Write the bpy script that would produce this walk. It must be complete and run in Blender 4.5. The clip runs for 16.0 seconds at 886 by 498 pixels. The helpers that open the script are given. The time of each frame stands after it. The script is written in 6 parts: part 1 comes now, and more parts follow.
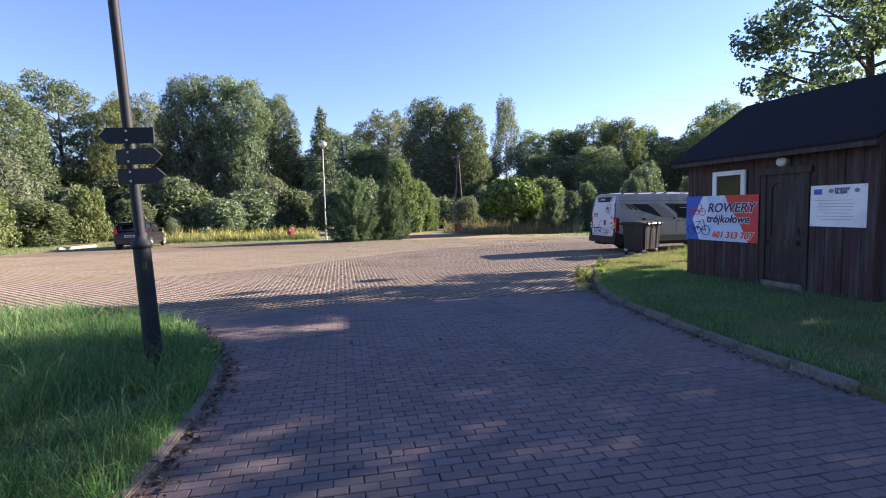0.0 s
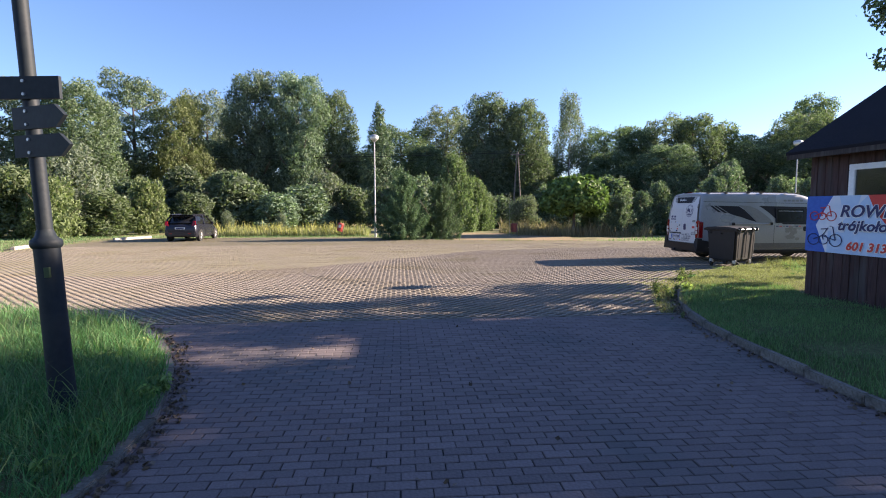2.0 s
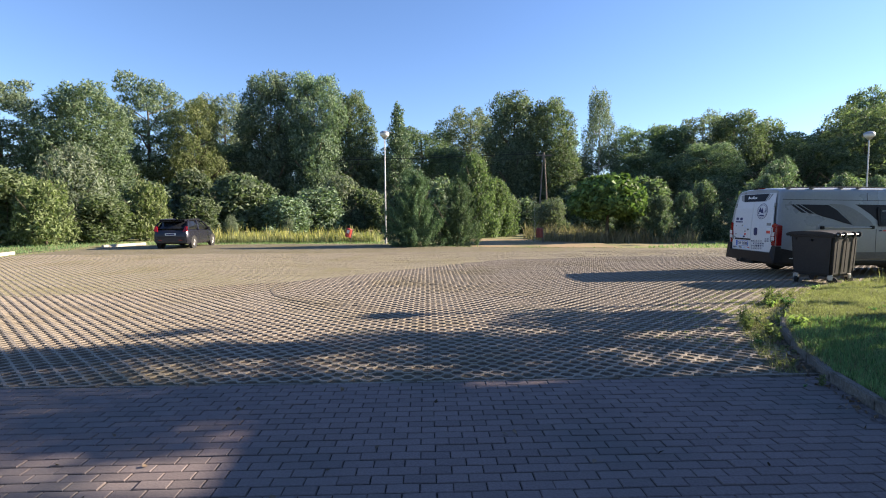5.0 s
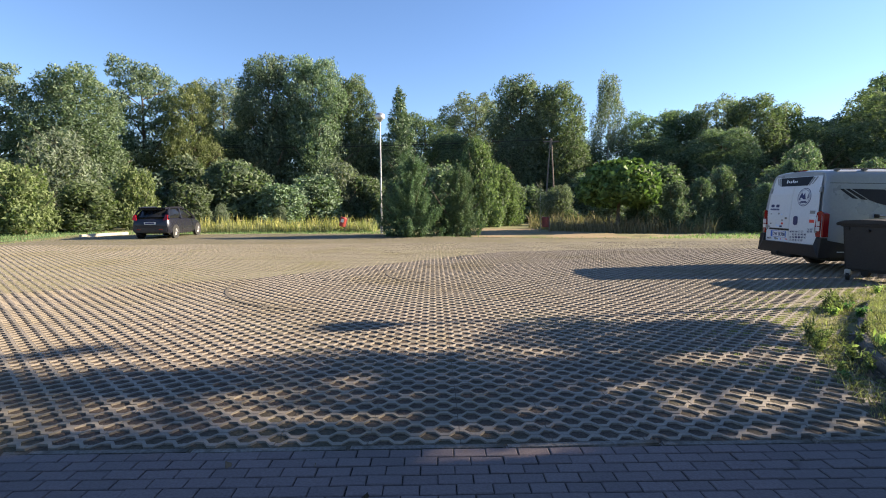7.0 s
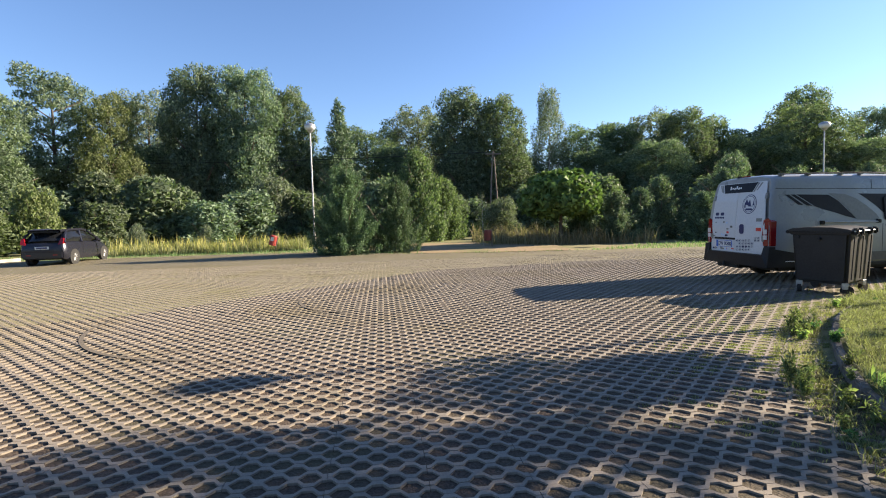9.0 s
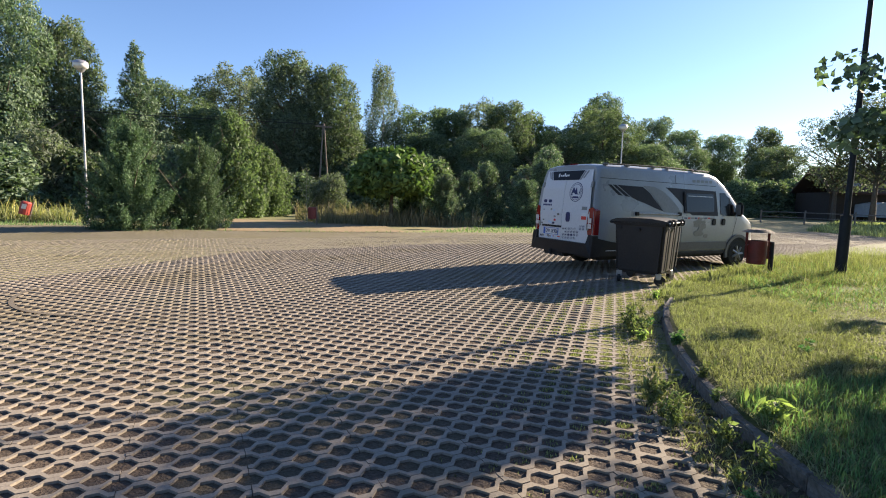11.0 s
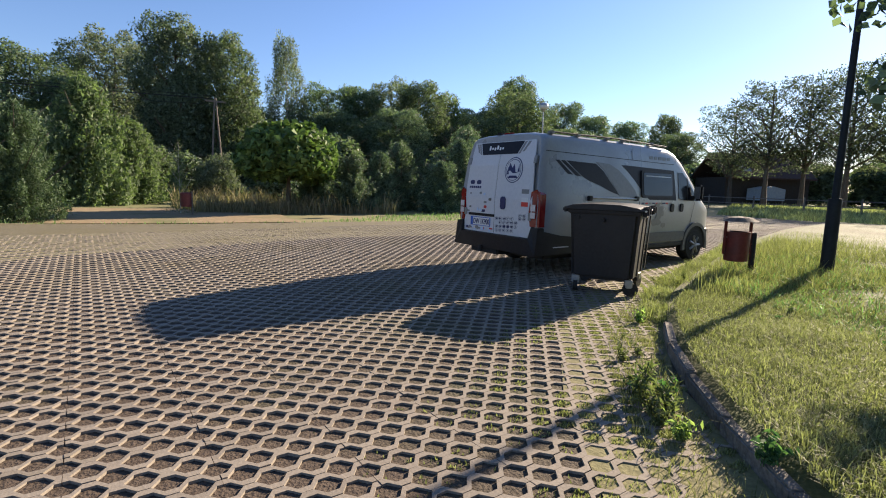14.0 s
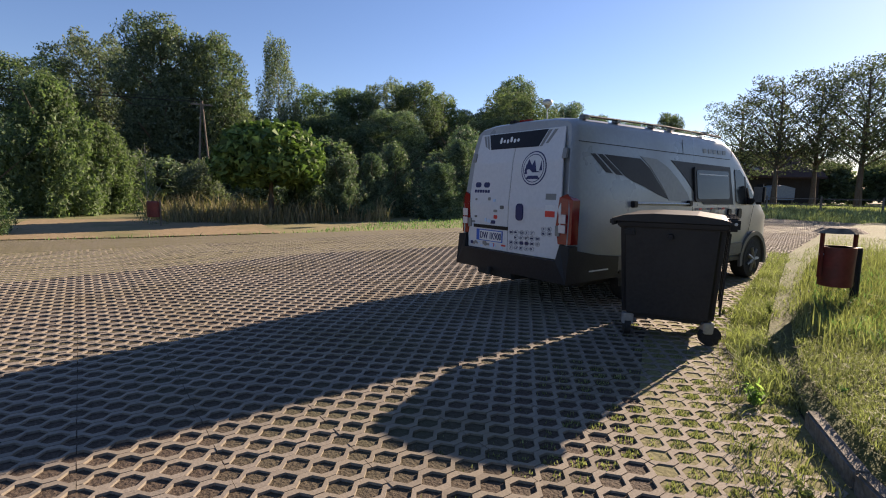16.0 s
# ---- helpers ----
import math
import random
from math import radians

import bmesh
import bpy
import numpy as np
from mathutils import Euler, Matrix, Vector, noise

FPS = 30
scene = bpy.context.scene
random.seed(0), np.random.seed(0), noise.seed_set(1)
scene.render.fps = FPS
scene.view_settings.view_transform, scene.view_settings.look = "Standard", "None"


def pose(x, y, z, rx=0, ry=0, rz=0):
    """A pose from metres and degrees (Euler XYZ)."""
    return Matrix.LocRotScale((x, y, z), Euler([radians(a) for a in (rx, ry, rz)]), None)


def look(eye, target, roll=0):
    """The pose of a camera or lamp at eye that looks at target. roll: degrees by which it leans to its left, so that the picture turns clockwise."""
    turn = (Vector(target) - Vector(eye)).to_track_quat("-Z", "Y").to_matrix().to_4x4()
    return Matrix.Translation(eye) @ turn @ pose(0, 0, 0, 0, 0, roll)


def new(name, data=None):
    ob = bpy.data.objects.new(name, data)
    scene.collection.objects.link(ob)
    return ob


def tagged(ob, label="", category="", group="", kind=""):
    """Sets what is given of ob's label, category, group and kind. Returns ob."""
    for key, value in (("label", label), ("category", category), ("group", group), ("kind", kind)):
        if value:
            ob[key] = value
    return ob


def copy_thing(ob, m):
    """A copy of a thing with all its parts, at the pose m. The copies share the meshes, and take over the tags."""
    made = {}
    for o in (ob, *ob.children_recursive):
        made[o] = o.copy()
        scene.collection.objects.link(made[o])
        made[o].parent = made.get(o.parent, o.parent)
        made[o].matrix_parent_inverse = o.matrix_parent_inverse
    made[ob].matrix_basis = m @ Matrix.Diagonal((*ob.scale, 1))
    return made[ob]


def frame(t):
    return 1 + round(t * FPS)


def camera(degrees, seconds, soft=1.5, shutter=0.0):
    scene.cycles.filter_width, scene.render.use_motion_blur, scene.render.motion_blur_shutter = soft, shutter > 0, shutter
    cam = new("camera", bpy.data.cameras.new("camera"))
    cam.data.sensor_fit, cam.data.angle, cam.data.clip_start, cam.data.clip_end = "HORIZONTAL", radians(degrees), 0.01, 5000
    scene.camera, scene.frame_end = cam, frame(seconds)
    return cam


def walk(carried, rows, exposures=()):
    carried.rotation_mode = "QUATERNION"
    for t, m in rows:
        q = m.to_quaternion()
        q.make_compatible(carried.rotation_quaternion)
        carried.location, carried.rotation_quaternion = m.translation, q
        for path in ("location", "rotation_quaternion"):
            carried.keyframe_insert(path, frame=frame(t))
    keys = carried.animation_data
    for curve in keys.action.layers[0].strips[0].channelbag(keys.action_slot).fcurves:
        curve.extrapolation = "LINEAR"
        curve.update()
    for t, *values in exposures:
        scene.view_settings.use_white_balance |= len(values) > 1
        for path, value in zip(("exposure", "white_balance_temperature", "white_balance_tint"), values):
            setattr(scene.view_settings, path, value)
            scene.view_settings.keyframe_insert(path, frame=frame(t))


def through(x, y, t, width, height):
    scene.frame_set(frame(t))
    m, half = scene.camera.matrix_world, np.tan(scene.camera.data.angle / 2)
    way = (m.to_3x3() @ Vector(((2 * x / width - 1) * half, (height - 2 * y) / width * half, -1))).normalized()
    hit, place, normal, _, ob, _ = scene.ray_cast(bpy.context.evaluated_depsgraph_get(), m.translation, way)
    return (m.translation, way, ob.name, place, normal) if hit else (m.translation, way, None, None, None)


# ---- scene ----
cam = camera(83.1, 16.0, soft=1.05)
PATH = [
    (0, (-1.979, -2.22, 1.87), (-1.583, -0.267, 1.709), -1.3),
    (0.5, (-1.831, -1.704, 1.837), (-1.5, 0.262, 1.678), -0.6),
    (1, (-1.637, -1.249, 1.837), (-1.315, 0.718, 1.672), -0.6),
    (1.5, (-1.468, -0.736, 1.804), (-1.224, 1.242, 1.632), -0.5),
    (2, (-1.352, -0.299, 1.811), (-1.184, 1.687, 1.649), -0.1),
    (2.5, (-1.195, 0.283, 1.814), (-1.11, 2.277, 1.691), -1.1),
    (3, (-1.073, 0.818, 1.79), (-0.997, 2.813, 1.674), -0.4),
    (3.5, (-0.89, 1.341, 1.766), (-0.783, 3.334, 1.636), -1.2),
    (4, (-0.784, 1.833, 1.755), (-0.683, 3.826, 1.623), -0.8),
    (6.5, (-0.232, 4.17, 1.608), (-0.205, 6.162, 1.435), -0.3),
    (7, (-0.122, 4.57, 1.618), (-0.084, 6.561, 1.435), -0.3),
    (7.5, (0.036, 4.972, 1.62), (0.064, 6.964, 1.436), -1.3),
    (8, (0.131, 5.283, 1.619), (0.115, 7.275, 1.444), -1.3),
    (8.5, (0.269, 5.587, 1.633), (0.378, 7.577, 1.471), -0.6),
    (9, (0.445, 5.951, 1.624), (0.687, 7.932, 1.493), -1.5),
    (9.5, (0.597, 6.282, 1.606), (1.043, 8.226, 1.47), -1.0),
    (10, (0.733, 6.673, 1.59), (1.403, 8.551, 1.436), 0.1),
    (12.5, (1.861, 8.707, 1.514), (2.856, 10.419, 1.231), 0.5),
    (13, (2.151, 9.116, 1.539), (3.199, 10.798, 1.27), -1.1),
    (13.5, (2.423, 9.587, 1.479), (3.464, 11.274, 1.211), -0.2),
    (14, (2.729, 9.988, 1.46), (3.888, 11.597, 1.2), 1.6),
    (14.5, (3.039, 10.401, 1.464), (4.201, 12.002, 1.174), 2.1),
    (15, (3.322, 10.818, 1.48), (4.496, 12.408, 1.173), 2.4),
    (15.5, (3.656, 11.214, 1.471), (4.83, 12.803, 1.163), 0.2),
    (16, (3.937, 11.66, 1.468), (5.101, 13.268, 1.221), 0.8),
]
walk(cam, [(t, look(eye, target, roll)) for t, eye, target, roll in PATH], [(0, 2.14, 5600, 34), (2, 2.04, 5550, 26), (4, 1.94, 5550, 21), (7, 1.94, 5650, 17), (8.5, 1.96, 5700, 17), (9.5, 1.78, 5670, 17), (12.5, 1.86, 5700, 20), (13, 1.44, 5580, 20), (13.6, 1.46, 5610, 19), (14, 1.59, 5700, 20), (14.5, 1.42, 5710, 21), (15, 1.36, 5820, 22), (16, 1.32, 5850, 24)])

# ---------------------------------------------------------------- light
SUN_ELEV, SUN_AZ = radians(22.6), radians(82.6)
world = bpy.data.worlds.new("sky")
scene.world = world
world.use_nodes = True
wn = world.node_tree.nodes
sky = wn.new("ShaderNodeTexSky")
sky.sky_type = "NISHITA"
sky.sun_disc = False
sky.sun_elevation, sky.sun_rotation = SUN_ELEV, SUN_AZ
sky.air_density, sky.dust_density, sky.ozone_density = 1.0, 0.15, 2.5
wn["Background"].inputs[1].default_value = 0.052
world.node_tree.links.new(sky.outputs[0], wn["Background"].inputs[0])
sun_data = bpy.data.lights.new("sun", "SUN")
sun_data.energy, sun_data.angle, sun_data.color = 5.0, radians(0.6), (1.0, 0.80, 0.50)
sun = new("sun", sun_data)
to_sun = Vector((math.sin(SUN_AZ) * math.cos(SUN_ELEV), math.cos(SUN_AZ) * math.cos(SUN_ELEV), math.sin(SUN_ELEV)))
sun.matrix_world = look(to_sun * 100, (0, 0, 0))

# ---------------------------------------------------------------- materials


def surface(name, c1, c2, scale=8.0, rough=0.7, bump=0.1, metal=0.0, c3=None, stain=1.2, per_object=0.0, spec=0.4, stretch=(1, 1, 1)):
    """Painted or mineral surface: fine grain between c1 and c2, broad stains towards c3, fine relief."""
    m = bpy.data.materials.new(name)
    m.use_nodes = True
    nt = m.node_tree
    n, link = nt.nodes, nt.links.new
    b = n["Principled BSDF"]
    tc = n.new("ShaderNodeTexCoord")
    mp = n.new("ShaderNodeMapping")
    mp.inputs["Scale"].default_value = stretch
    link(tc.outputs["Object"], mp.inputs[0])
    fine = n.new("ShaderNodeTexNoise")
    fine.inputs["Scale"].default_value, fine.inputs["Detail"].default_value = scale, 6
    link(mp.outputs[0], fine.inputs["Vector"])
    mix = n.new("ShaderNodeMix")
    mix.data_type = "RGBA"
    mix.inputs["A"].default_value, mix.inputs["B"].default_value = (*c1, 1), (*c2, 1)
    ramp = n.new("ShaderNodeMapRange")
    ramp.inputs[1].default_value, ramp.inputs[2].default_value = 0.3, 0.7
    link(fine.outputs["Fac"], ramp.inputs[0])
    link(ramp.outputs[0], mix.inputs["Factor"])
    out = mix.outputs["Result"]
    broad = n.new("ShaderNodeTexNoise")
    broad.inputs["Scale"].default_value, broad.inputs["Detail"].default_value = stain, 4
    link((mp if stretch != (1, 1, 1) else tc).outputs[0 if stretch != (1, 1, 1) else "Object"], broad.inputs["Vector"])
    if c3:
        far = n.new("ShaderNodeMix")
        far.data_type = "RGBA"
        far.inputs["B"].default_value = (*c3, 1)
        r2 = n.new("ShaderNodeMapRange")
        r2.inputs[1].default_value, r2.inputs[2].default_value = 0.48, 0.68
        link(broad.outputs["Fac"], r2.inputs[0])
        link(r2.outputs[0], far.inputs["Factor"])
        link(out, far.inputs["A"])
        out = far.outputs["Result"]
    if per_object:
        info = n.new("ShaderNodeObjectInfo")
        hsv = n.new("ShaderNodeHueSaturation")
        r3 = n.new("ShaderNodeMapRange")
        r3.inputs[3].default_value, r3.inputs[4].default_value = 1 - per_object, 1 + per_object
        link(info.outputs["Random"], r3.inputs[0])
        link(r3.outputs[0], hsv.inputs["Value"])
        link(out, hsv.inputs["Color"])
        out = hsv.outputs[0]
    link(out, b.inputs["Base Color"])
    r4 = n.new("ShaderNodeMapRange")
    r4.inputs[3].default_value, r4.inputs[4].default_value = max(rough - 0.12, 0.02), min(rough + 0.12, 1)
    link(broad.outputs["Fac"], r4.inputs[0])
    link(r4.outputs[0], b.inputs["Roughness"])
    b.inputs["Metallic"].default_value = metal
    b.inputs["Specular IOR Level"].default_value = spec
    if bump:
        bp = n.new("ShaderNodeBump")
        bp.inputs["Strength"].default_value, bp.inputs["Distance"].default_value = bump, 0.02
        link(fine.outputs["Fac"], bp.inputs["Height"])
        link(bp.outputs[0], b.inputs["Normal"])
    return m


def islands(name, c1, c2, c3, rough=0.85, bump=0.25, scale=60):
    """Mineral pieces joined in one mesh: each piece takes its own shade."""
    m = surface(name, c1, c2, scale, rough, bump, c3=c3, stain=0.45)
    nt = m.node_tree
    n, link = nt.nodes, nt.links.new
    geo = n.new("ShaderNodeNewGeometry")
    hsv = n.new("ShaderNodeHueSaturation")
    r = n.new("ShaderNodeMapRange")
    r.inputs[3].default_value, r.inputs[4].default_value = 0.88, 1.1
    link(geo.outputs["Random Per Island"], r.inputs[0])
    link(r.outputs[0], hsv.inputs["Value"])
    b = n["Principled BSDF"]
    src = b.inputs["Base Color"].links[0].from_socket
    link(src, hsv.inputs["Color"])
    link(hsv.outputs[0], b.inputs["Base Color"])
    return m


def foliage(name, dark, light, through=0.42, patch=0.35):
    """Leaves: each leaf its own shade, broad patches of lighter growth, light through the blade."""
    m = bpy.data.materials.new(name)
    m.use_nodes = True
    nt = m.node_tree
    n, link = nt.nodes, nt.links.new
    n.remove(n["Principled BSDF"])
    geo = n.new("ShaderNodeNewGeometry")
    tc = n.new("ShaderNodeTexCoord")
    broad = n.new("ShaderNodeTexNoise")
    broad.inputs["Scale"].default_value = patch
    link(tc.outputs["Object"], broad.inputs["Vector"])
    add = n.new("ShaderNodeMath")
    add.operation = "MULTIPLY_ADD"
    add.inputs[1].default_value, add.inputs[2].default_value = 0.8, -0.2
    link(geo.outputs["Random Per Island"], add.inputs[0])
    add2 = n.new("ShaderNodeMath")
    add2.operation = "MULTIPLY_ADD"
    add2.inputs[1].default_value = 0.6
    link(broad.outputs["Fac"], add2.inputs[0])
    link(add.outputs[0], add2.inputs[2])
    mix = n.new("ShaderNodeMix")
    mix.data_type, mix.clamp_factor = "RGBA", True
    mix.inputs["A"].default_value, mix.inputs["B"].default_value = (dark[0] * 0.6, dark[1] * 0.7, dark[2] * 0.75, 1), (light[0] * 1.18, light[1] * 1.35, light[2] * 1.45, 1)
    link(add2.outputs[0], mix.inputs["Factor"])
    info = n.new("ShaderNodeObjectInfo")
    hsv = n.new("ShaderNodeHueSaturation")
    r3 = n.new("ShaderNodeMapRange")
    r3.inputs[3].default_value, r3.inputs[4].default_value = 0.85, 1.2
    link(info.outputs["Random"], r3.inputs[0])
    link(r3.outputs[0], hsv.inputs["Value"])
    r5 = n.new("ShaderNodeMapRange")
    hsv.inputs["Saturation"].default_value = 0.8
    r5.inputs[3].default_value, r5.inputs[4].default_value = 0.49, 0.52
    link(info.outputs["Random"], r5.inputs[0])
    link(r5.outputs[0], hsv.inputs["Hue"])
    link(mix.outputs["Result"], hsv.inputs["Color"])
    d = n.new("ShaderNodeBsdfPrincipled")
    d.inputs["Roughness"].default_value = 0.6
    d.inputs["Specular IOR Level"].default_value = 0.2
    t = n.new("ShaderNodeBsdfTranslucent")
    link(hsv.outputs[0], d.inputs["Base Color"])
    warm = n.new("ShaderNodeMix")
    warm.data_type, warm.blend_type = "RGBA", "MULTIPLY"
    warm.inputs["Factor"].default_value = 1.0
    warm.inputs["B"].default_value = (1.1, 1.3, 0.6, 1)
    link(hsv.outputs[0], warm.inputs["A"])
    link(warm.outputs["Result"], t.inputs["Color"])
    ms = n.new("ShaderNodeMixShader")
    ms.inputs[0].default_value = through
    link(d.outputs[0], ms.inputs[1])
    link(t.outputs[0], ms.inputs[2])
    link(ms.outputs[0], n["Material Output"].inputs[0])
    return m


BRICK = surface("red_grey_brick", (0.128, 0.100, 0.096), (0.182, 0.143, 0.135), 45, 0.85, 0.3, c3=(0.108, 0.10, 0.097), stain=0.7, per_object=0.16)
BRICKS = islands("red_grey_bricks", (0.128, 0.100, 0.096), (0.182, 0.143, 0.135), (0.108, 0.10, 0.097))
PAVER = surface("weathered_concrete", (0.200, 0.172, 0.136), (0.266, 0.231, 0.186), 70, 0.9, 0.12, c3=(0.20, 0.17, 0.115), stain=0.5, per_object=0.09)
PAVERS = islands("weathered_concretes", (0.200, 0.172, 0.136), (0.266, 0.231, 0.186), (0.20, 0.17, 0.115), bump=0.12, scale=70)
TYREMARK = surface("rubber_marks", (0.10, 0.084, 0.062), (0.17, 0.145, 0.108), 30, 0.9, 0.1)
SOIL = surface("soil_in_holes", (0.042, 0.03, 0.02), (0.105, 0.077, 0.054), 55, 0.95, 0.7, c3=(0.075, 0.072, 0.036), stain=0.5)
MOSS = surface("mossy_soil", (0.125, 0.118, 0.045), (0.235, 0.215, 0.095), 30, 0.95, 0.5, c3=(0.165, 0.15, 0.07), stain=0.25)
MORTAR = surface("dark_joint_sand", (0.018, 0.017, 0.016), (0.045, 0.04, 0.035), 90, 0.95, 0.5)
KERB = surface("kerb_concrete", (0.108, 0.096, 0.079), (0.215, 0.192, 0.165), 40, 0.9, 0.5, c3=(0.055, 0.05, 0.034), stain=3, per_object=0.12)
PALEKERB = surface("pale_kerb_concrete", (0.36, 0.33, 0.27), (0.48, 0.44, 0.36), 30, 0.9, 0.3, c3=(0.30, 0.27, 0.22), stain=2)
TURF = surface("turf", (0.05, 0.066, 0.017), (0.115, 0.125, 0.04), 24, 0.95, 0.9, c3=(0.10, 0.095, 0.04), stain=0.6)
MEADOW = surface("meadow", (0.10, 0.115, 0.035), (0.22, 0.20, 0.09), 3, 0.95, 0.8, c3=(0.27, 0.22, 0.11), stain=0.12)
DRY = surface("dry_mown_grass", (0.20, 0.15, 0.08), (0.30, 0.22, 0.12), 6, 0.95, 0.6, c3=(0.14, 0.135, 0.05), stain=0.5)
PLANK = surface("weathered_brown_board", (0.03, 0.015, 0.0135), (0.066, 0.034, 0.031), 6, 0.75, 0.4, c3=(0.07, 0.06, 0.056), stain=1.3, per_object=0.22, stretch=(8, 8, 0.7))
DOORWOOD = surface("dark_door_wood", (0.016, 0.012, 0.011), (0.035, 0.024, 0.02), 6, 0.6, 0.3, c3=(0.06, 0.052, 0.046), stain=1.6, stretch=(8, 8, 0.7))
FELT = surface("bitumen_roof_felt", (0.012, 0.0115, 0.015), (0.022, 0.021, 0.026), 60, 0.95, 0.4, c3=(0.022, 0.02, 0.022), stain=0.8, spec=0.1)
WHITE = surface("white_paint", (0.74, 0.74, 0.72), (0.82, 0.82, 0.8), 30, 0.5, 0.02, c3=(0.66, 0.65, 0.62), stain=2)
VANSIDE = surface("silver_sand_paint", (0.30, 0.314, 0.325), (0.34, 0.354, 0.363), 25, 0.3, 0.0, metal=0.15, c3=(0.27, 0.282, 0.292), stain=1.0, spec=0.5)
VANREAR = surface("white_van_paint", (0.55, 0.56, 0.57), (0.61, 0.615, 0.62), 25, 0.35, 0.0, c3=(0.57, 0.57, 0.55), stain=1.2, spec=0.5)
CLADDING = surface("grey_lower_cladding", (0.10, 0.10, 0.09), (0.14, 0.135, 0.125), 30, 0.5, 0.05, spec=0.4)
BLACKPL = surface("black_plastic", (0.01, 0.01, 0.012), (0.018, 0.018, 0.02), 40, 0.5, 0.08, c3=(0.026, 0.025, 0.023), stain=2, spec=0.25)
BINPL = surface("anthracite_bin_plastic", (0.013, 0.013, 0.0145), (0.021, 0.021, 0.022), 30, 0.5, 0.06, c3=(0.028, 0.026, 0.025), stain=1.6, spec=0.3)
RUBBER = surface("rubber", (0.015, 0.015, 0.015), (0.03, 0.03, 0.028), 40, 0.8, 0.1)
ALLOY = surface("alloy", (0.17, 0.17, 0.17), (0.24, 0.24, 0.235), 30, 0.45, 0.0, metal=0.7)
STEEL = surface("galvanised_steel", (0.36, 0.37, 0.38), (0.5, 0.5, 0.5), 30, 0.45, 0.05, metal=0.7)
GLASSD = surface("dark_window_glass", (0.008, 0.009, 0.011), (0.012, 0.013, 0.015), 10, 0.14, 0.0, spec=0.3)
GRAPHIC = surface("black_vinyl", (0.012, 0.013, 0.018), (0.018, 0.019, 0.024), 20, 0.45, 0.0, spec=0.2)
GREYVINYL = surface("grey_vinyl", (0.20, 0.20, 0.19), (0.24, 0.24, 0.225), 20, 0.35, 0.0)
REDLAMP = surface("red_lamp_plastic", (0.17, 0.004, 0.007), (0.22, 0.007, 0.01), 20, 0.2, 0.0, spec=0.6)
CLEARLAMP = surface("clear_lamp_plastic", (0.55, 0.5, 0.48), (0.68, 0.62, 0.6), 30, 0.2, 0.0, spec=0.6)
PLATEW = surface("plate_white", (0.62, 0.62, 0.6), (0.7, 0.7, 0.68), 40, 0.4, 0.0)
BLUE = surface("blue_print", (0.03, 0.10, 0.42), (0.05, 0.14, 0.5), 20, 0.45, 0.0)
NAVY = surface("navy_print", (0.02, 0.025, 0.09), (0.03, 0.035, 0.12), 20, 0.45, 0.0)
PALEBLUE = surface("pale_blue_print", (0.42, 0.55, 0.72), (0.52, 0.63, 0.77), 9, 0.45, 0.0)
REDPRINT = surface("red_print", (0.55, 0.045, 0.03), (0.62, 0.06, 0.045), 20, 0.45, 0.0)
GREENPAINT = surface("dark_green_post_paint", (0.01, 0.014, 0.02), (0.016, 0.022, 0.028), 25, 0.6, 0.08, c3=(0.022, 0.028, 0.03), stain=3, spec=0.25)
CARPAINT = surface("dark_grey_car_paint", (0.016, 0.017, 0.026), (0.022, 0.023, 0.034), 30, 0.25, 0.0, metal=0.3, spec=0.5)
MAROON = surface("maroon_bin_paint", (0.13, 0.022, 0.018), (0.18, 0.035, 0.028), 20, 0.5, 0.08, c3=(0.10, 0.03, 0.025), stain=4)
REDBIN = surface("red_bin_paint", (0.24, 0.035, 0.025), (0.32, 0.05, 0.04), 20, 0.5, 0.05)
BARK = surface("bark", (0.06, 0.045, 0.032), (0.13, 0.10, 0.075), 9, 0.95, 0.8, c3=(0.10, 0.10, 0.08), stain=2, stretch=(3, 3, 0.6))
BIRCHBARK = surface("birch_bark", (0.38, 0.36, 0.33), (0.55, 0.53, 0.5), 5, 0.85, 0.4, c3=(0.08, 0.07, 0.06), stain=3)
GREYWOOD = surface("grey_weathered_wood", (0.14, 0.115, 0.09), (0.24, 0.2, 0.165), 12, 0.9, 0.5, c3=(0.10, 0.085, 0.07), stain=2, stretch=(6, 6, 0.6))
OPAL = surface("opal_glass", (0.62, 0.62, 0.58), (0.7, 0.7, 0.66), 10, 0.3, 0.0)
RENDERW = surface("house_plaster", (0.42, 0.40, 0.36), (0.5, 0.48, 0.43), 6, 0.9, 0.1)
ROOFTILE = surface("dark_house_roof", (0.05, 0.03, 0.027), (0.08, 0.05, 0.04), 12, 0.85, 0.3)
TARP = surface("blue_white_tarpaulin", (0.26, 0.30, 0.36), (0.34, 0.38, 0.42), 5, 0.6, 0.05)
BARNWOOD = surface("dark_barn_boards", (0.03, 0.024, 0.02), (0.065, 0.05, 0.04), 6, 0.9, 0.4, c3=(0.05, 0.045, 0.04), stain=1, stretch=(6, 6, 0.6))
PANE = surface("clear_window_pane", (0.02, 0.02, 0.018), (0.035, 0.032, 0.026), 4, 0.03, 0.0, spec=1.0)
DEADLEAF = foliage("dead_leaves", (0.05, 0.03, 0.018), (0.19, 0.11, 0.06), 0.1)
L_OAK = foliage("leaves_mid_green", (0.048, 0.07, 0.034), (0.17, 0.20, 0.098))
L_DARK = foliage("leaves_dark_green", (0.047, 0.072, 0.04), (0.20, 0.24, 0.13), 0.35)
L_GREY = foliage("leaves_grey_green", (0.068, 0.082, 0.048), (0.212, 0.222, 0.14))
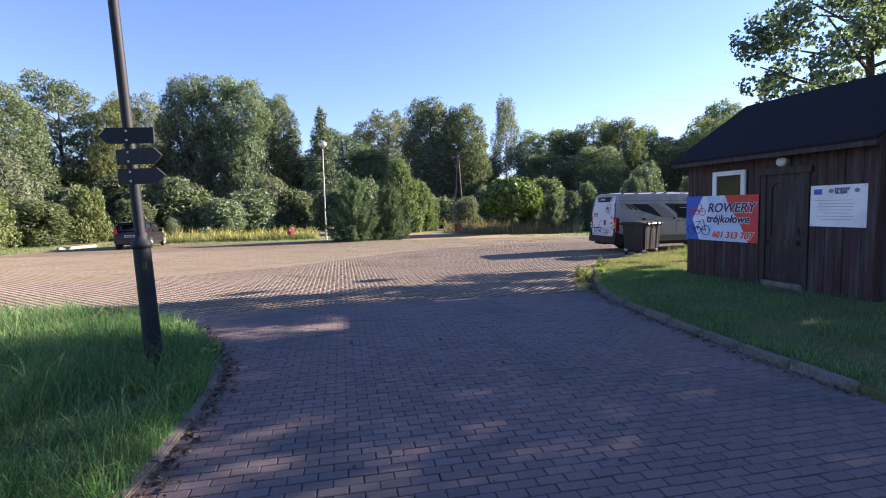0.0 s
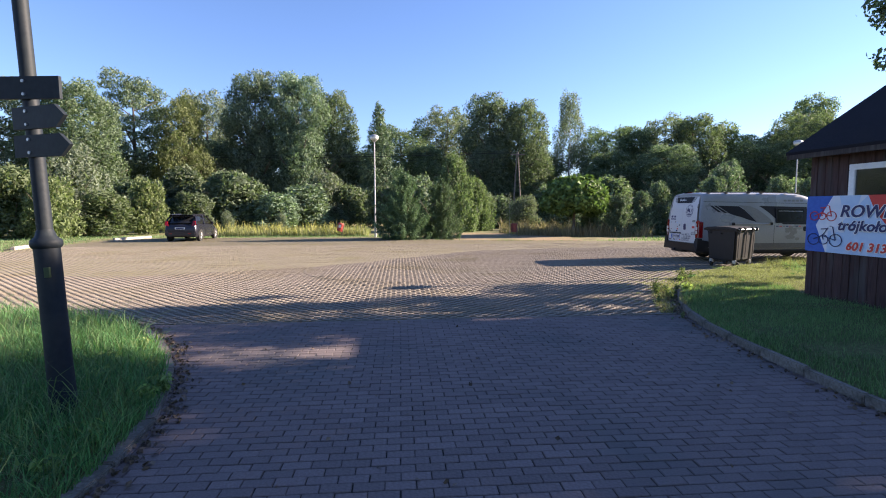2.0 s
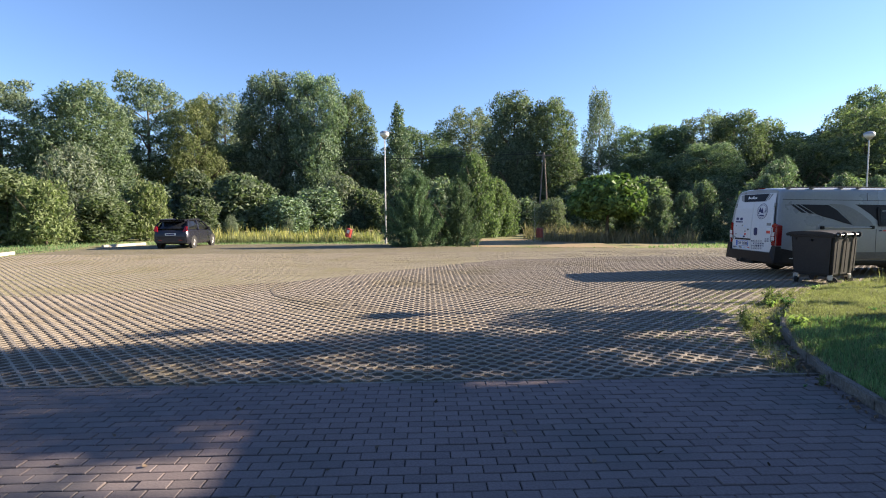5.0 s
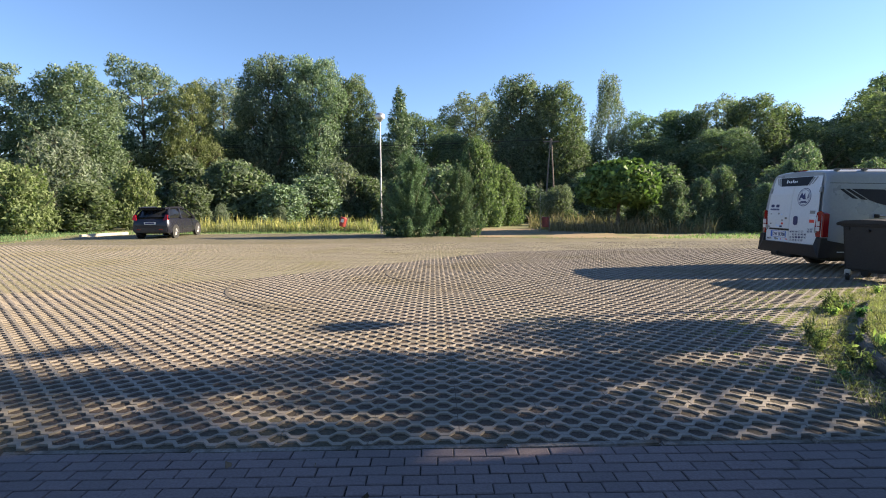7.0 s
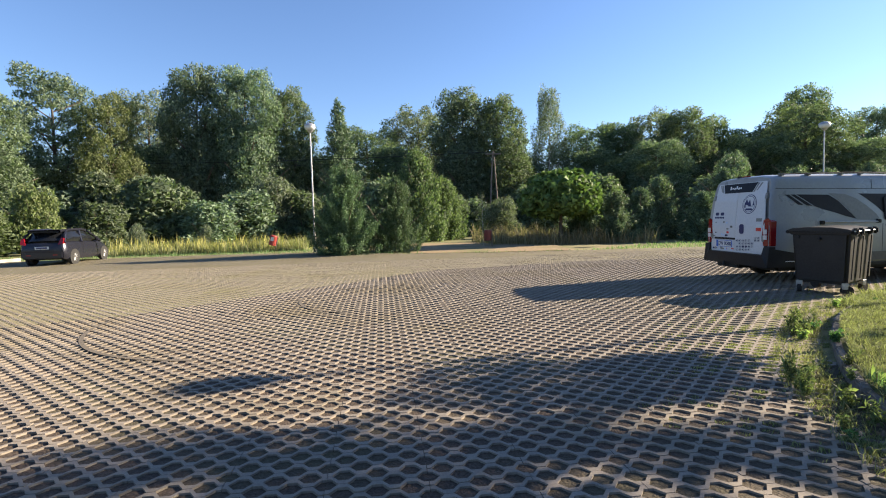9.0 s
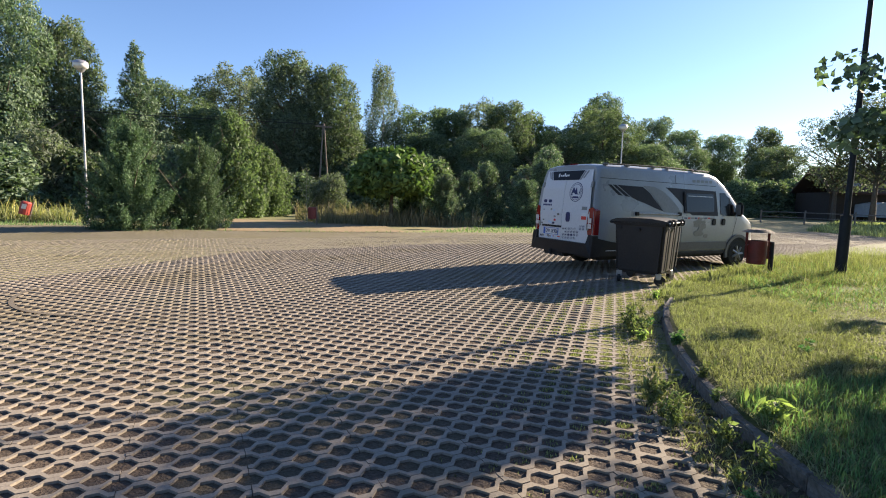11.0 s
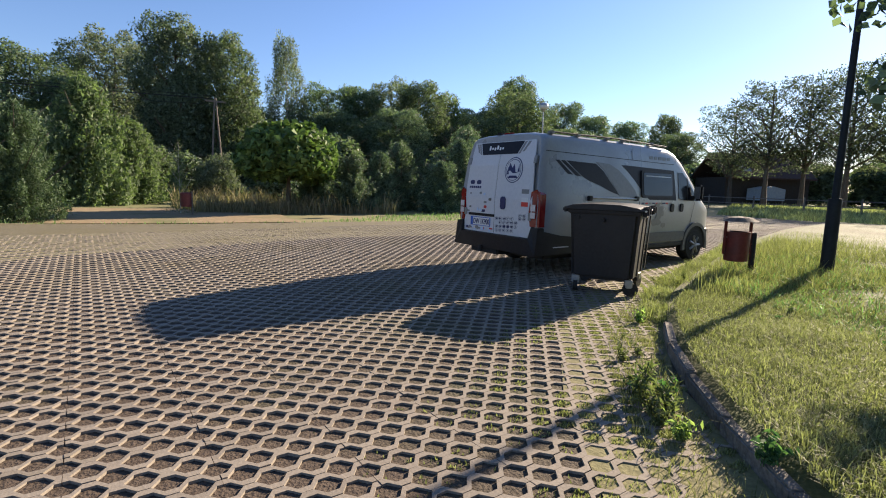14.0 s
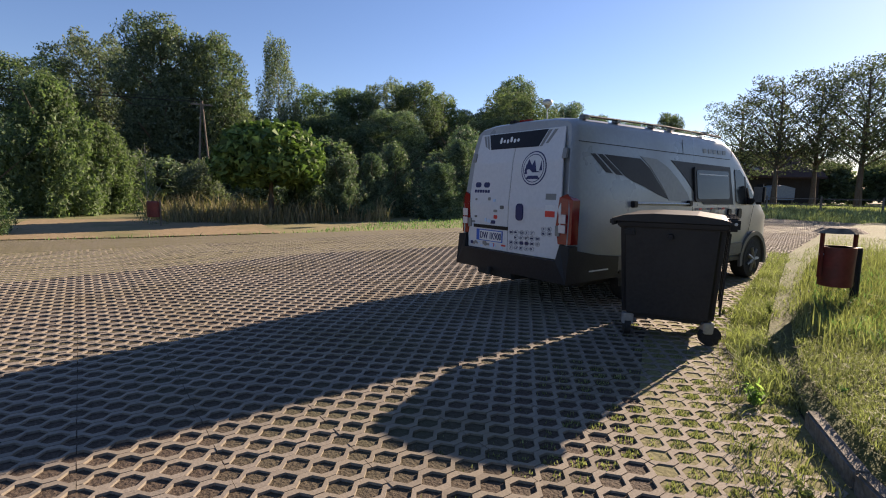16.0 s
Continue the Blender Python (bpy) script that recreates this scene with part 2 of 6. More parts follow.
L_AIRY = foliage("leaves_airy_dark", (0.04, 0.05, 0.034), (0.12, 0.125, 0.085))
L_YELLOW = foliage("leaves_yellow_green", (0.085, 0.10, 0.025), (0.20, 0.21, 0.065))
L_LIGHT = foliage("leaves_light_green", (0.055, 0.085, 0.026), (0.17, 0.205, 0.075))
L_LIME = foliage("leaves_lime_green", (0.022, 0.055, 0.010), (0.17, 0.26, 0.028), 0.25)
L_PINE = foliage("needles_dark", (0.036, 0.061, 0.034), (0.18, 0.225, 0.11), 0.25)
L_JUNIPER = foliage("needles_juniper", (0.022, 0.045, 0.02), (0.125, 0.172, 0.062), 0.25)
BLADE = foliage("grass_blades", (0.026, 0.095, 0.02), (0.115, 0.25, 0.055), 0.42, 0.8)
BLADEMID = foliage("mixed_grass_blades", (0.045, 0.098, 0.022), (0.18, 0.25, 0.07), 0.4, 0.7)
BLADEDRY = foliage("sunlit_grass_blades", (0.10, 0.099, 0.03), (0.31, 0.268, 0.10), 0.4, 0.7)
STRAWGREEN = foliage("half_dry_grass", (0.125, 0.118, 0.042), (0.33, 0.29, 0.125), 0.4, 0.4)
STRAW = foliage("straw", (0.20, 0.14, 0.05), (0.36, 0.26, 0.12), 0.3, 0.6)
GOLD = foliage("goldenrod", (0.14, 0.12, 0.03), (0.42, 0.31, 0.04), 0.3, 0.8)
WEED = foliage("weed_leaves", (0.13, 0.18, 0.035), (0.32, 0.36, 0.09), 0.58, 1.5)

# ---------------------------------------------------------------- mesh helpers


def part(name, bm, material, parent=None, label=""):
    me = bpy.data.meshes.new(name)
    bmesh.ops.recalc_face_normals(bm, faces=bm.faces)
    bm.to_mesh(me)
    bm.free()
    me.materials.append(material)
    ob = new(name, me)
    if parent is not None:
        ob.parent = parent
    if label:
        ob["label"] = label
    return ob


def smooth(ob, angle=35):
    me = ob.data
    me.polygons.foreach_set("use_smooth", [True] * len(me.polygons))
    me.set_sharp_from_angle(angle=radians(angle))
    return ob


def thing(name, m, label, category, group="", kind=""):
    ob = new(name)
    ob.empty_display_size = 0.2
    ob.matrix_world = m
    return tagged(ob, label, category, group, kind)


def box(bm, a, b, bevel=0.0):
    x0, y0, z0 = a
    x1, y1, z1 = b
    vs = [bm.verts.new(p) for p in ((x0, y0, z0), (x1, y0, z0), (x1, y1, z0), (x0, y1, z0), (x0, y0, z1), (x1, y0, z1), (x1, y1, z1), (x0, y1, z1))]
    fs = [bm.faces.new([vs[i] for i in f]) for f in ((3, 2, 1, 0), (4, 5, 6, 7), (0, 1, 5, 4), (1, 2, 6, 5), (2, 3, 7, 6), (3, 0, 4, 7))]
    if bevel:
        edges = list({e for f in fs for e in f.edges})
        bmesh.ops.bevel(bm, geom=edges, offset=bevel, segments=2, affect="EDGES", clamp_overlap=True)
    return bm


def boxed(a, b, bevel=0.0):
    return box(bmesh.new(), a, b, bevel)


def tube(bm, pts, radii, seg=10, caps=True):
    rings = []
    for i, p in enumerate(pts):
        p = Vector(p)
        d = (Vector(pts[min(i + 1, len(pts) - 1)]) - Vector(pts[max(i - 1, 0)])).normalized()
        a = d.orthogonal().normalized() if abs(d.z) < 0.95 else Vector((1, 0, 0)).cross(d).normalized()
        b = d.cross(a)
        rings.append([bm.verts.new(p + radii[i] * (a * math.cos(t) + b * math.sin(t))) for t in (2 * math.pi * k / seg for k in range(seg))])
    for r, s in zip(rings, rings[1:]):
        for k in range(seg):
            bm.faces.new((r[k], r[(k + 1) % seg], s[(k + 1) % seg], s[k]))
    if caps:
        bm.faces.new(rings[0][::-1])
        bm.faces.new(rings[-1])
    return bm


def tubed(pts, radii, seg=10):
    return tube(bmesh.new(), pts, radii, seg)


def lathe(profile, seg=20):
    """Turned round z from (radius, height) pairs."""
    return tubed([(0, 0, z) for _, z in profile], [max(r, 1e-4) for r, _ in profile], seg)


def slab(outline, fn_low, fn_high):
    """A plate: outline of 2D points, laid by two functions to its two faces."""
    bm = bmesh.new()
    lo = [bm.verts.new(fn_low(*p)) for p in outline]
    hi = [bm.verts.new(fn_high(*p)) for p in outline]
    bm.faces.new(lo[::-1])
    bm.faces.new(hi)
    for i in range(len(lo)):
        j = (i + 1) % len(lo)
        bm.faces.new((lo[i], lo[j], hi[j], hi[i]))
    return bm


def fast(name, verts, faces, material, k):
    """A mesh from arrays of vertices and of k-sided faces."""
    verts, faces = np.asarray(verts, np.float32).reshape(-1, 3), np.asarray(faces, np.int32).reshape(-1, k)
    me = bpy.data.meshes.new(name)
    me.vertices.add(len(verts))
    me.vertices.foreach_set("co", verts.ravel())
    me.loops.add(faces.size)
    me.loops.foreach_set("vertex_index", faces.ravel())
    me.polygons.add(len(faces))
    me.polygons.foreach_set("loop_start", np.arange(0, faces.size, k, dtype=np.int32))
    me.update(calc_edges=True)
    me.validate()
    me.materials.append(material)
    me.shade_flat()
    return me


def inside(px, py, outline):
    hit = np.zeros(len(px), bool)
    for (x0, y0), (x1, y1) in zip(outline, outline[1:] + outline[:1]):
        c = (y0 > py) != (y1 > py)
        hit ^= c & (px < (x1 - x0) * (py - y0) / ((y1 - y0) or 1e-9) + x0)
    return hit


def lettering(text, size, parent, material, m, name="lettering", shear=0.0, bold=0.0, width=1.0):
    cu = bpy.data.curves.new(name, "FONT")
    cu.body, cu.size, cu.extrude, cu.shear, cu.offset = text, size, 0.002, shear, bold
    cu.resolution_u = 3
    tmp = new("tmp", cu)
    me = bpy.data.meshes.new_from_object(tmp)
    bpy.data.objects.remove(tmp)
    me.materials.clear()
    me.materials.append(material)
    ob = new(name, me)
    ob.parent = parent
    ob.matrix_local = m @ Matrix.Diagonal((width, 1, 1, 1))
    return ob


rng = np.random.default_rng(7)

# ---------------------------------------------------------------- ground
G = tagged(new("ground", fast("ground", [(-900, -900, -0.06), (900, -900, -0.06), (900, 900, -0.06), (-900, 900, -0.06)], [(0, 1, 2, 3)], MEADOW, 4)), "rough green and yellowed meadow ground around the car park", "ground", kind="structure")
LOT = [(-19.5, 7.75), (34, 7.75), (34, 24.6), (15, 26.0), (5, 27.2), (1.6, 28.2), (-3, 31.3), (-10, 32), (-19.5, 32)]
bm = bmesh.new()
bm.faces.new([bm.verts.new((x, y, -0.014)) for x, y in LOT])
tagged(part("ground_soil", bm, SOIL), "dark soil with sparse moss under the grass pavers", "soil", kind="structure")
bm = bmesh.new()
bm.faces.new([bm.verts.new((x, y, -0.005)) for x, y in [(-18, 16.5), (-9, 13.5), (-4, 15.5), (2, 21), (8, 22), (16, 21), (34, 17)] + LOT[2:]])
tagged(part("ground_moss", bm, MOSS), "yellowish moss filling the cells of the far pavers", "moss", kind="structure")
bm = bmesh.new()
bm.faces.new([bm.verts.new((x, y, -0.0065)) for x, y in ((4.1, 10.1), (5.2, 10.55), (6.4, 11.95), (8.0, 13.0), (10.5, 14.05), (14, 15.2), (14, 16.4), (11, 15.6), (8.4, 14.4), (6.6, 13.3), (5.3, 12.1), (4.5, 11.1))])
tagged(part("ground_moss", bm, MOSS), "olive moss filling the paver cells beside the bank", "moss", kind="structure")
bm = bmesh.new()
bm.faces.new([bm.verts.new((x, y, -0.014)) for x, y in ((-14, -9), (5, -9), (5, 7.75), (-14, 7.75))])
tagged(part("ground_joints", bm, MORTAR), "dark sand in the joints of the brick paving", "sand", kind="structure")
bm = bmesh.new()
bm.faces.new([bm.verts.new((x, y, -0.02)) for x, y in ((1.7, 28.6), (5, 27.7), (9.0, 27.2), (9.4, 31.0), (6.8, 35.6), (2.2, 37.0))])
tagged(part("ground_dry", bm, DRY), "straw-coloured mown grass beside the car park", "ground", kind="structure")

ISLAND = [(2.95, -9), (2.86, 1.6), (2.9, 3.3), (2.98, 4.5), (3.1, 5.8), (3.25, 6.8), (3.48, 7.6), (3.92, 8.6), (4.52, 9.75), (5.12, 10.5), (5.85, 11.3), (6.5, 11.92), (7.2, 12.48), (8.15, 13.05), (9.2, 13.6), (10.6, 14.1), (13, 14.9), (17, 16.2), (25, 18), (34, 19), (34, -9)]
VERGE = [(-3.7, -9), (-3.5, 1.0), (-3.42, 2.0), (-3.42, 3.2), (-3.52, 4.2), (-3.95, 5.4), (-4.5, 6.5), (-5.25, 7.5), (-6.6, 8.5), (-9, 9.0), (-19.5, 9.3), (-19.5, -9)]


def mound(name, outline, centre, rise, material, label):
    bm = bmesh.new()
    loops = []
    for f, z in ((0.0, -0.03), (0.0, rise[0]), (0.06, rise[1]), (0.25, rise[2]), (0.6, rise[2])):
        loops.append([bm.verts.new((x + (centre[0] - x) * f, y + (centre[1] - y) * f, z)) for x, y in outline])
    for a, b in zip(loops, loops[1:]):
        for i in range(len(outline)):
            j = (i + 1) % len(outline)
            bm.faces.new((a[i], a[j], b[j], b[i]))
    bm.faces.new(loops[-1])
    return tagged(part(name, bm, material), label, "ground", kind="structure")


mound("ground_island", ISLAND, (13, 5.5), (0.07, 0.13, 0.2), TURF, "grassed bank between the drive and the wooden hut")
mound("ground_verge", VERGE, (-12, 1.5), (0.03, 0.11, 0.16), TURF, "grassed verge beside the brick drive")


def resampled(line, step):
    pts = [Vector((x, y, 0)) for x, y in line]
    out, left = [pts[0].copy()], step
    for a, b in zip(pts, pts[1:]):
        d, pos = (b - a).length, 0.0
        while d - pos >= left:
            pos += left
            out.append(a + (b - a) * (pos / d))
            left = step
        left -= d - pos
    return out


def kerb(name, line, width, top, label, step=1.0, sink=0.06):
    root = thing(name, pose(0, 0, 0), label, "kerb", kind="structure")
    pts = resampled(line, step)
    bm = boxed((-step / 2 + 0.004, -width / 2, -sink), (step / 2 - 0.004, width / 2, top), 0.012)
    first = part("kerb_stone", bm, KERB, root)
    for i, (a, b) in enumerate(zip(pts, pts[1:])):
        c = (a + b) / 2
        ob = first if i == 0 else new("kerb_stone", first.data)
        ob.parent = root
        ob.matrix_local = pose(c.x, c.y, random.uniform(-0.012, 0.012), random.uniform(-1, 1), random.uniform(-0.7, 0.7), math.degrees(math.atan2((b - a).y, (b - a).x)) + random.uniform(-0.8, 0.8))
    return root


kerb("kerb", ISLAND[1:14], 0.08, 0.1, "worn grey concrete kerb along the grassed bank", 0.75)
kerb("kerb", VERGE[1:9], 0.12, 0.035, "half-buried worn concrete kerb along the grass verge", 0.75)
kerb("edging", [(-7.0, 7.78), (4.0, 7.78)], 0.07, 0.004, "flush concrete edging between bricks and grass pavers", 1.05)


def grass(name, outline, count, height, width, material, label, z=0.08, near=None, lean=0.5, centre=None, rise=None):
    """Many single blades scattered inside an outline, in loose tufts."""
    xs, ys = [p[0] for p in outline], [p[1] for p in outline]
    px, py = rng.uniform(min(xs), max(xs), count * 4), rng.uniform(min(ys), max(ys), count * 4)
    keep = inside(px, py, outline)
    if near is not None:
        d = np.hypot(px - near[0], py - near[1])
        keep &= rng.random(len(px)) < np.clip((near[2] / np.maximum(d, 0.1)) ** 1.5, 0, 1)
    px, py = px[keep][:count], py[keep][:count]
    n = len(px)
    tall = np.array([noise.noise((x * 1.3, y * 1.3, 3.1)) for x, y in zip(px, py)])
    h = height * np.clip(rng.lognormal(-0.1, 0.35, n) * (1 + 0.7 * tall), 0.25, 2.2)
    a, b = rng.uniform(0, 2 * np.pi, n), rng.uniform(0, 2 * np.pi, n)
    w = width * rng.uniform(0.6, 1.3, n)
    ln = h * lean * rng.uniform(0.1, 1.2, n)
    zz = np.full(n, z) if np.isscalar(z) else z(px, py)
    base = np.stack([px, py, zz - 0.02], 1)
    side = np.stack([np.cos(a), np.sin(a), 0 * a], 1) * w[:, None] / 2
    out = np.stack([np.cos(b), np.sin(b), 0 * b], 1)
    mid = base + out * (ln * 0.35)[:, None] + np.stack([0 * h, 0 * h, h * 0.6], 1)
    tip = base + out * ln[:, None] + np.stack([0 * h, 0 * h, h * (1 - 0.25 * lean * rng.random(n))], 1)
    v = np.stack([base - side, base + side, mid + side * 0.7, mid - side * 0.7, tip], 1)
    i = np.arange(n)[:, None] * 5
    f = np.concatenate([i + [0, 1, 2], i + [0, 2, 3], i + [3, 2, 4]], 0)
    return tagged(new(name, fast(name, v, f, material, 3)), label, "grass", kind="stuff")


verge_top = lambda x, y: 0.05 + 0.07 * np.clip((-3.5 - x) / 0.7, 0, 1)  # noqa: E731
bank = lambda x, y: 0.1 + 0.09 * np.clip((x - 3.2) / 2.5, 0, 1)  # noqa: E731
grass("verge_grass", [(-3.5, -1), (-3.42, 2), (-3.42, 3.2), (-3.52, 4.2), (-3.95, 5.4), (-4.6, 6.4), (-5.4, 7.4), (-6.8, 8.3), (-9, 8.9), (-14, 9.1), (-14, -1)], 70000, 0.17, 0.009, BLADE, "long lush green grass on the verge", z=verge_top, near=(-3.6, 2.5, 3.2), lean=1.0)
grass("island_grass", [(2.92, 0.5), (3.0, 4.5), (3.13, 5.8), (3.28, 6.8), (3.5, 7.6), (3.94, 8.6), (4.56, 9.72), (5.6, 9.6), (6.6, 9.2), (6.25, 8.6), (6.12, 8.36), (6.38, 4.0), (6.5, 0.5)], 80000, 0.075, 0.0065, BLADEMID, "short green grass in front of the hut", z=bank, near=(4.2, 6.8, 4.6))
grass("bank_grass", [(4.4, 9.0), (4.75, 9.95), (5.16, 10.45), (5.86, 11.24), (6.5, 11.86), (7.25, 12.4), (8.15, 12.97), (9.3, 13.45), (10.8, 14.0), (13, 14.7), (17, 15.9), (22, 16.8), (22, 9), (9.5, 8.0)], 90000, 0.05, 0.006, BLADEDRY, "sunlit yellowish green grass on the bank", z=bank, near=(7.5, 11.5, 3.5))
grass("bank_lawn", [(3.2, 6.5), (3.8, 8.5), (4.55, 9.72), (5.16, 10.45), (5.86, 11.24), (6.5, 11.86), (7.25, 12.4), (8.15, 12.97), (9.3, 13.45), (10.2, 12.6), (9.0, 10.6), (7.0, 9.0), (5.2, 7.2), (4.2, 6.0)], 85000, 0.045, 0.007, STRAWGREEN, "low dense olive green turf on the bank", z=bank, near=(6.3, 10.5, 2.6), lean=1.5)
grass("kerb_foot_grass", [(3.30, 7.7), (3.70, 8.66), (4.42, 9.82), (5.02, 10.57), (5.72, 11.37), (6.37, 11.99), (7.12, 12.52), (8.02, 13.1), (9.12, 13.67), (10.5, 14.17), (10.4, 14.5), (8.9, 13.95), (7.75, 13.42), (6.8, 12.85), (6.05, 12.25), (5.35, 11.65), (4.66, 10.85), (4.1, 10.1), (3.5, 8.9), (3.1, 7.9)], 17000, 0.085, 0.007, BLADEDRY, "grass growing along the foot of the kerb", z=-0.01, near=(4.6, 10.2, 3.0), lean=1.1)
grass("bank_edge_grass", [(7.7, 12.55), (9.1, 13.25), (10.5, 13.75), (13, 14.5), (17, 15.8), (17, 16.6), (12.8, 15.2), (10.3, 14.4), (8.9, 13.85), (7.85, 13.2)], 22000, 0.10, 0.009, BLADEDRY, "grass hanging over the edge of the bank", z=0.02, near=(9.3, 13.6, 3.5), lean=1.0)
grass("rough_bank_grass", [(8.2, 9.2), (9.2, 11.6), (10.2, 13.4), (13, 14.5), (18, 15.9), (18, 9.2)], 30000, 0.10, 0.011, BLADEDRY, "rough olive green grass on the bank", z=0.17, near=(10.5, 12, 3.5), lean=0.9)
grass("lush_bank_growth", [(8.4, 11.2), (9.6, 13.3), (11, 13.85), (13.5, 14.6), (15, 13.5), (12, 10.6), (9.6, 10.2)], 8000, 0.12, 0.013, BLADEMID, "lush bright green leafy growth on the bank", z=0.16, near=(10.8, 12.4, 3.0), lean=1.2)
grass("tall_bank_grass", [(8.6, 13.0), (9.5, 13.5), (11, 13.95), (14, 14.9), (19, 16), (19, 11.5), (12, 11.8)], 12000, 0.17, 0.009, BLADEDRY, "tall green grass round the lamp post", z=0.16, near=(11, 13, 4))
grass("verge_tufts", [(-3.5, 0), (-3.44, 3.2), (-3.6, 4.4), (-4.2, 5.6), (-5.4, 7.3), (-8, 8.6), (-9, 0)], 9000, 0.36, 0.007, BLADEMID, "long pale arching grass blades on the verge", z=verge_top, near=(-3.6, 3.0, 2.5), lean=1.3)
grass("edge_grass", [(-18, 32.0), (-10, 32.1), (-3, 31.4), (1.4, 28.3), (5, 27.3), (9.8, 26.7), (15, 26.1), (30, 24.9), (30, 29), (15, 30), (9.2, 27.2), (5, 27.7), (1.4, 28.7), (-3, 34.5), (-10, 36), (-26, 36), (-26, 12), (-18, 12)], 26000, 0.11, 0.022, BLADEMID, "rough grass along the edge of the car park", z=-0.05)
grass("tall_dry_grass", [(6.6, 33.0), (9, 31.6), (15, 30.5), (15, 35), (8, 38.5), (6.2, 38.0)], 7500, 0.6, 0.03, STRAW, "tall straw-coloured dry grass", z=-0.05)
grass("goldenrod_stems", [(-15, 34.2), (-3.6, 34.0), (-3.6, 38), (-15, 38)], 9000, 0.42, 0.03, BLADEDRY, "tall green stems of goldenrod", z=-0.05)
grass("goldenrod_flowers", [(-15, 34.6), (-4, 34.3), (-4, 38), (-15, 38)], 2200, 0.55, 0.05, GOLD, "yellow flowering goldenrod and dry stems", z=-0.05, lean=0.3)
grass("far_meadow_grass", [(34, 19), (36, 26), (60, 36), (75, 38), (75, 16), (34, 12)], 26000, 0.26, 0.05, STRAWGREEN, "tall pale meadow grass beyond the car park", z=-0.05, near=(34, 20, 14))

# ---------------------------------------------------------------- trees


def leaves(centres, out, size, slim=0.55, droop=0.0, up=0.0, sides=4):
    """Pointed four-cornered leaves round the given centres, facing roughly outwards."""
    n = len(centres)
    nrm = out + rng.normal(0, 1.0, (n, 3))
    nrm /= np.linalg.norm(nrm, axis=1, keepdims=True) + 1e-9
    tip = rng.normal(0, 1, (n, 3)) + out * 0.6 + np.array([0, 0, up - droop])
    tip -= nrm * (tip * nrm).sum(1, keepdims=True)
    tip /= np.linalg.norm(tip, axis=1, keepdims=True) + 1e-9
    side = np.cross(nrm, tip)
    s = size * rng.uniform(0.55, 1.35, (n, 1))
    if sides == 3:
        v = np.stack([centres - tip * s * 0.45 + side * s * slim * 0.55, centres - tip * s * 0.45 - side * s * slim * 0.55, centres + tip * s * 0.6], 1)
        return v.reshape(-1, 3), (np.arange(n)[:, None] * 3 + np.arange(3))
    v = np.stack([centres - tip * s * 0.5, centres + side * s * slim * 0.5 + nrm * s * 0.08, centres + tip * s * 0.5, centres - side * s * slim * 0.5 + nrm * s * 0.08], 1)
    return v.reshape(-1, 3), (np.arange(n)[:, None] * 4 + np.arange(4))


def lobed(lobes, per, size, slim=0.55, droop=0.0, up=0.0, fill=0.35, sides=3):
    """Leaves on a cluster of rounded lobes with uneven outlines and gaps."""
    cs, os = [], []
    for (cx, cy, cz), (rx, ry, rz) in lobes:
        n = int(per * (rx * ry + ry * rz + rx * rz) / 3)
        d = rng.normal(0, 1, (n, 3))
        d /= np.linalg.norm(d, axis=1, keepdims=True)
        bumps = np.array([noise.noise((p[0] * 2.1 + cx, p[1] * 2.1 + cy, p[2] * 2.1 + cz)) for p in d])
        bumps += 0.5 * np.array([noise.noise((p[0] * 5.3 + cz, p[1] * 5.3 + cx, p[2] * 5.3 + cy)) for p in d])
        keep = bumps > -0.28
        d, bumps = d[keep], bumps[keep]
        r = (1 - fill * rng.random(len(d)) ** 2) * (1 + 0.55 * bumps) + rng.normal(0, 0.07, len(d))
        cs.append(d * r[:, None] * (rx, ry, rz) + (cx, cy, cz))
        os.append(d)
    return leaves(np.concatenate(cs), np.concatenate(os), size, slim, droop, up, sides)


def limbs(height, reach, count, r0, seg=7, start=0.25, rise=0.5):
    bm = bmesh.new()
    wob = [(random.uniform(-0.12, 0.12) * i / 6, random.uniform(-0.12, 0.12) * i / 6) for i in range(7)]
    pts = [(wob[i][0] * height * 0.1, wob[i][1] * height * 0.1, height * i / 6) for i in range(7)]
    tube(bm, pts, [r0 * (1.25 if i == 0 else 1) * (1 - 0.14 * i) for i in range(7)], seg)
    for k in range(count):
        f = start + (0.92 - start) * k / count
        a = k * 2.4 + random.uniform(-0.4, 0.4)
        L = reach * (1.1 - 0.6 * f) * random.uniform(0.8, 1.15)
        z = height * f
        p = [(0, 0, z), (math.cos(a) * L * 0.5, math.sin(a) * L * 0.5, z + L * rise * 0.45), (math.cos(a) * L, math.sin(a) * L, z + L * rise)]
        rr = r0 * (1 - 0.8 * f) * 0.55
        tube(bm, p, [rr, rr * 0.7, rr * 0.3], 5)
    return bm


TREES = []


def tree(name, label, category, leaf, bark, wood, crown, group=""):
    """A tree as a thing at the origin, with its trunk and limbs, and its crown."""
    root = thing(name, pose(0, 0, 0), label, category, group)
    smooth(part("trunk", wood, bark, root), 60)
    v, f = crown
    cr = new("crown", fast("crown", v, f, leaf, f.shape[1]))
    cr.parent = root
    TREES.append(root)
    return root


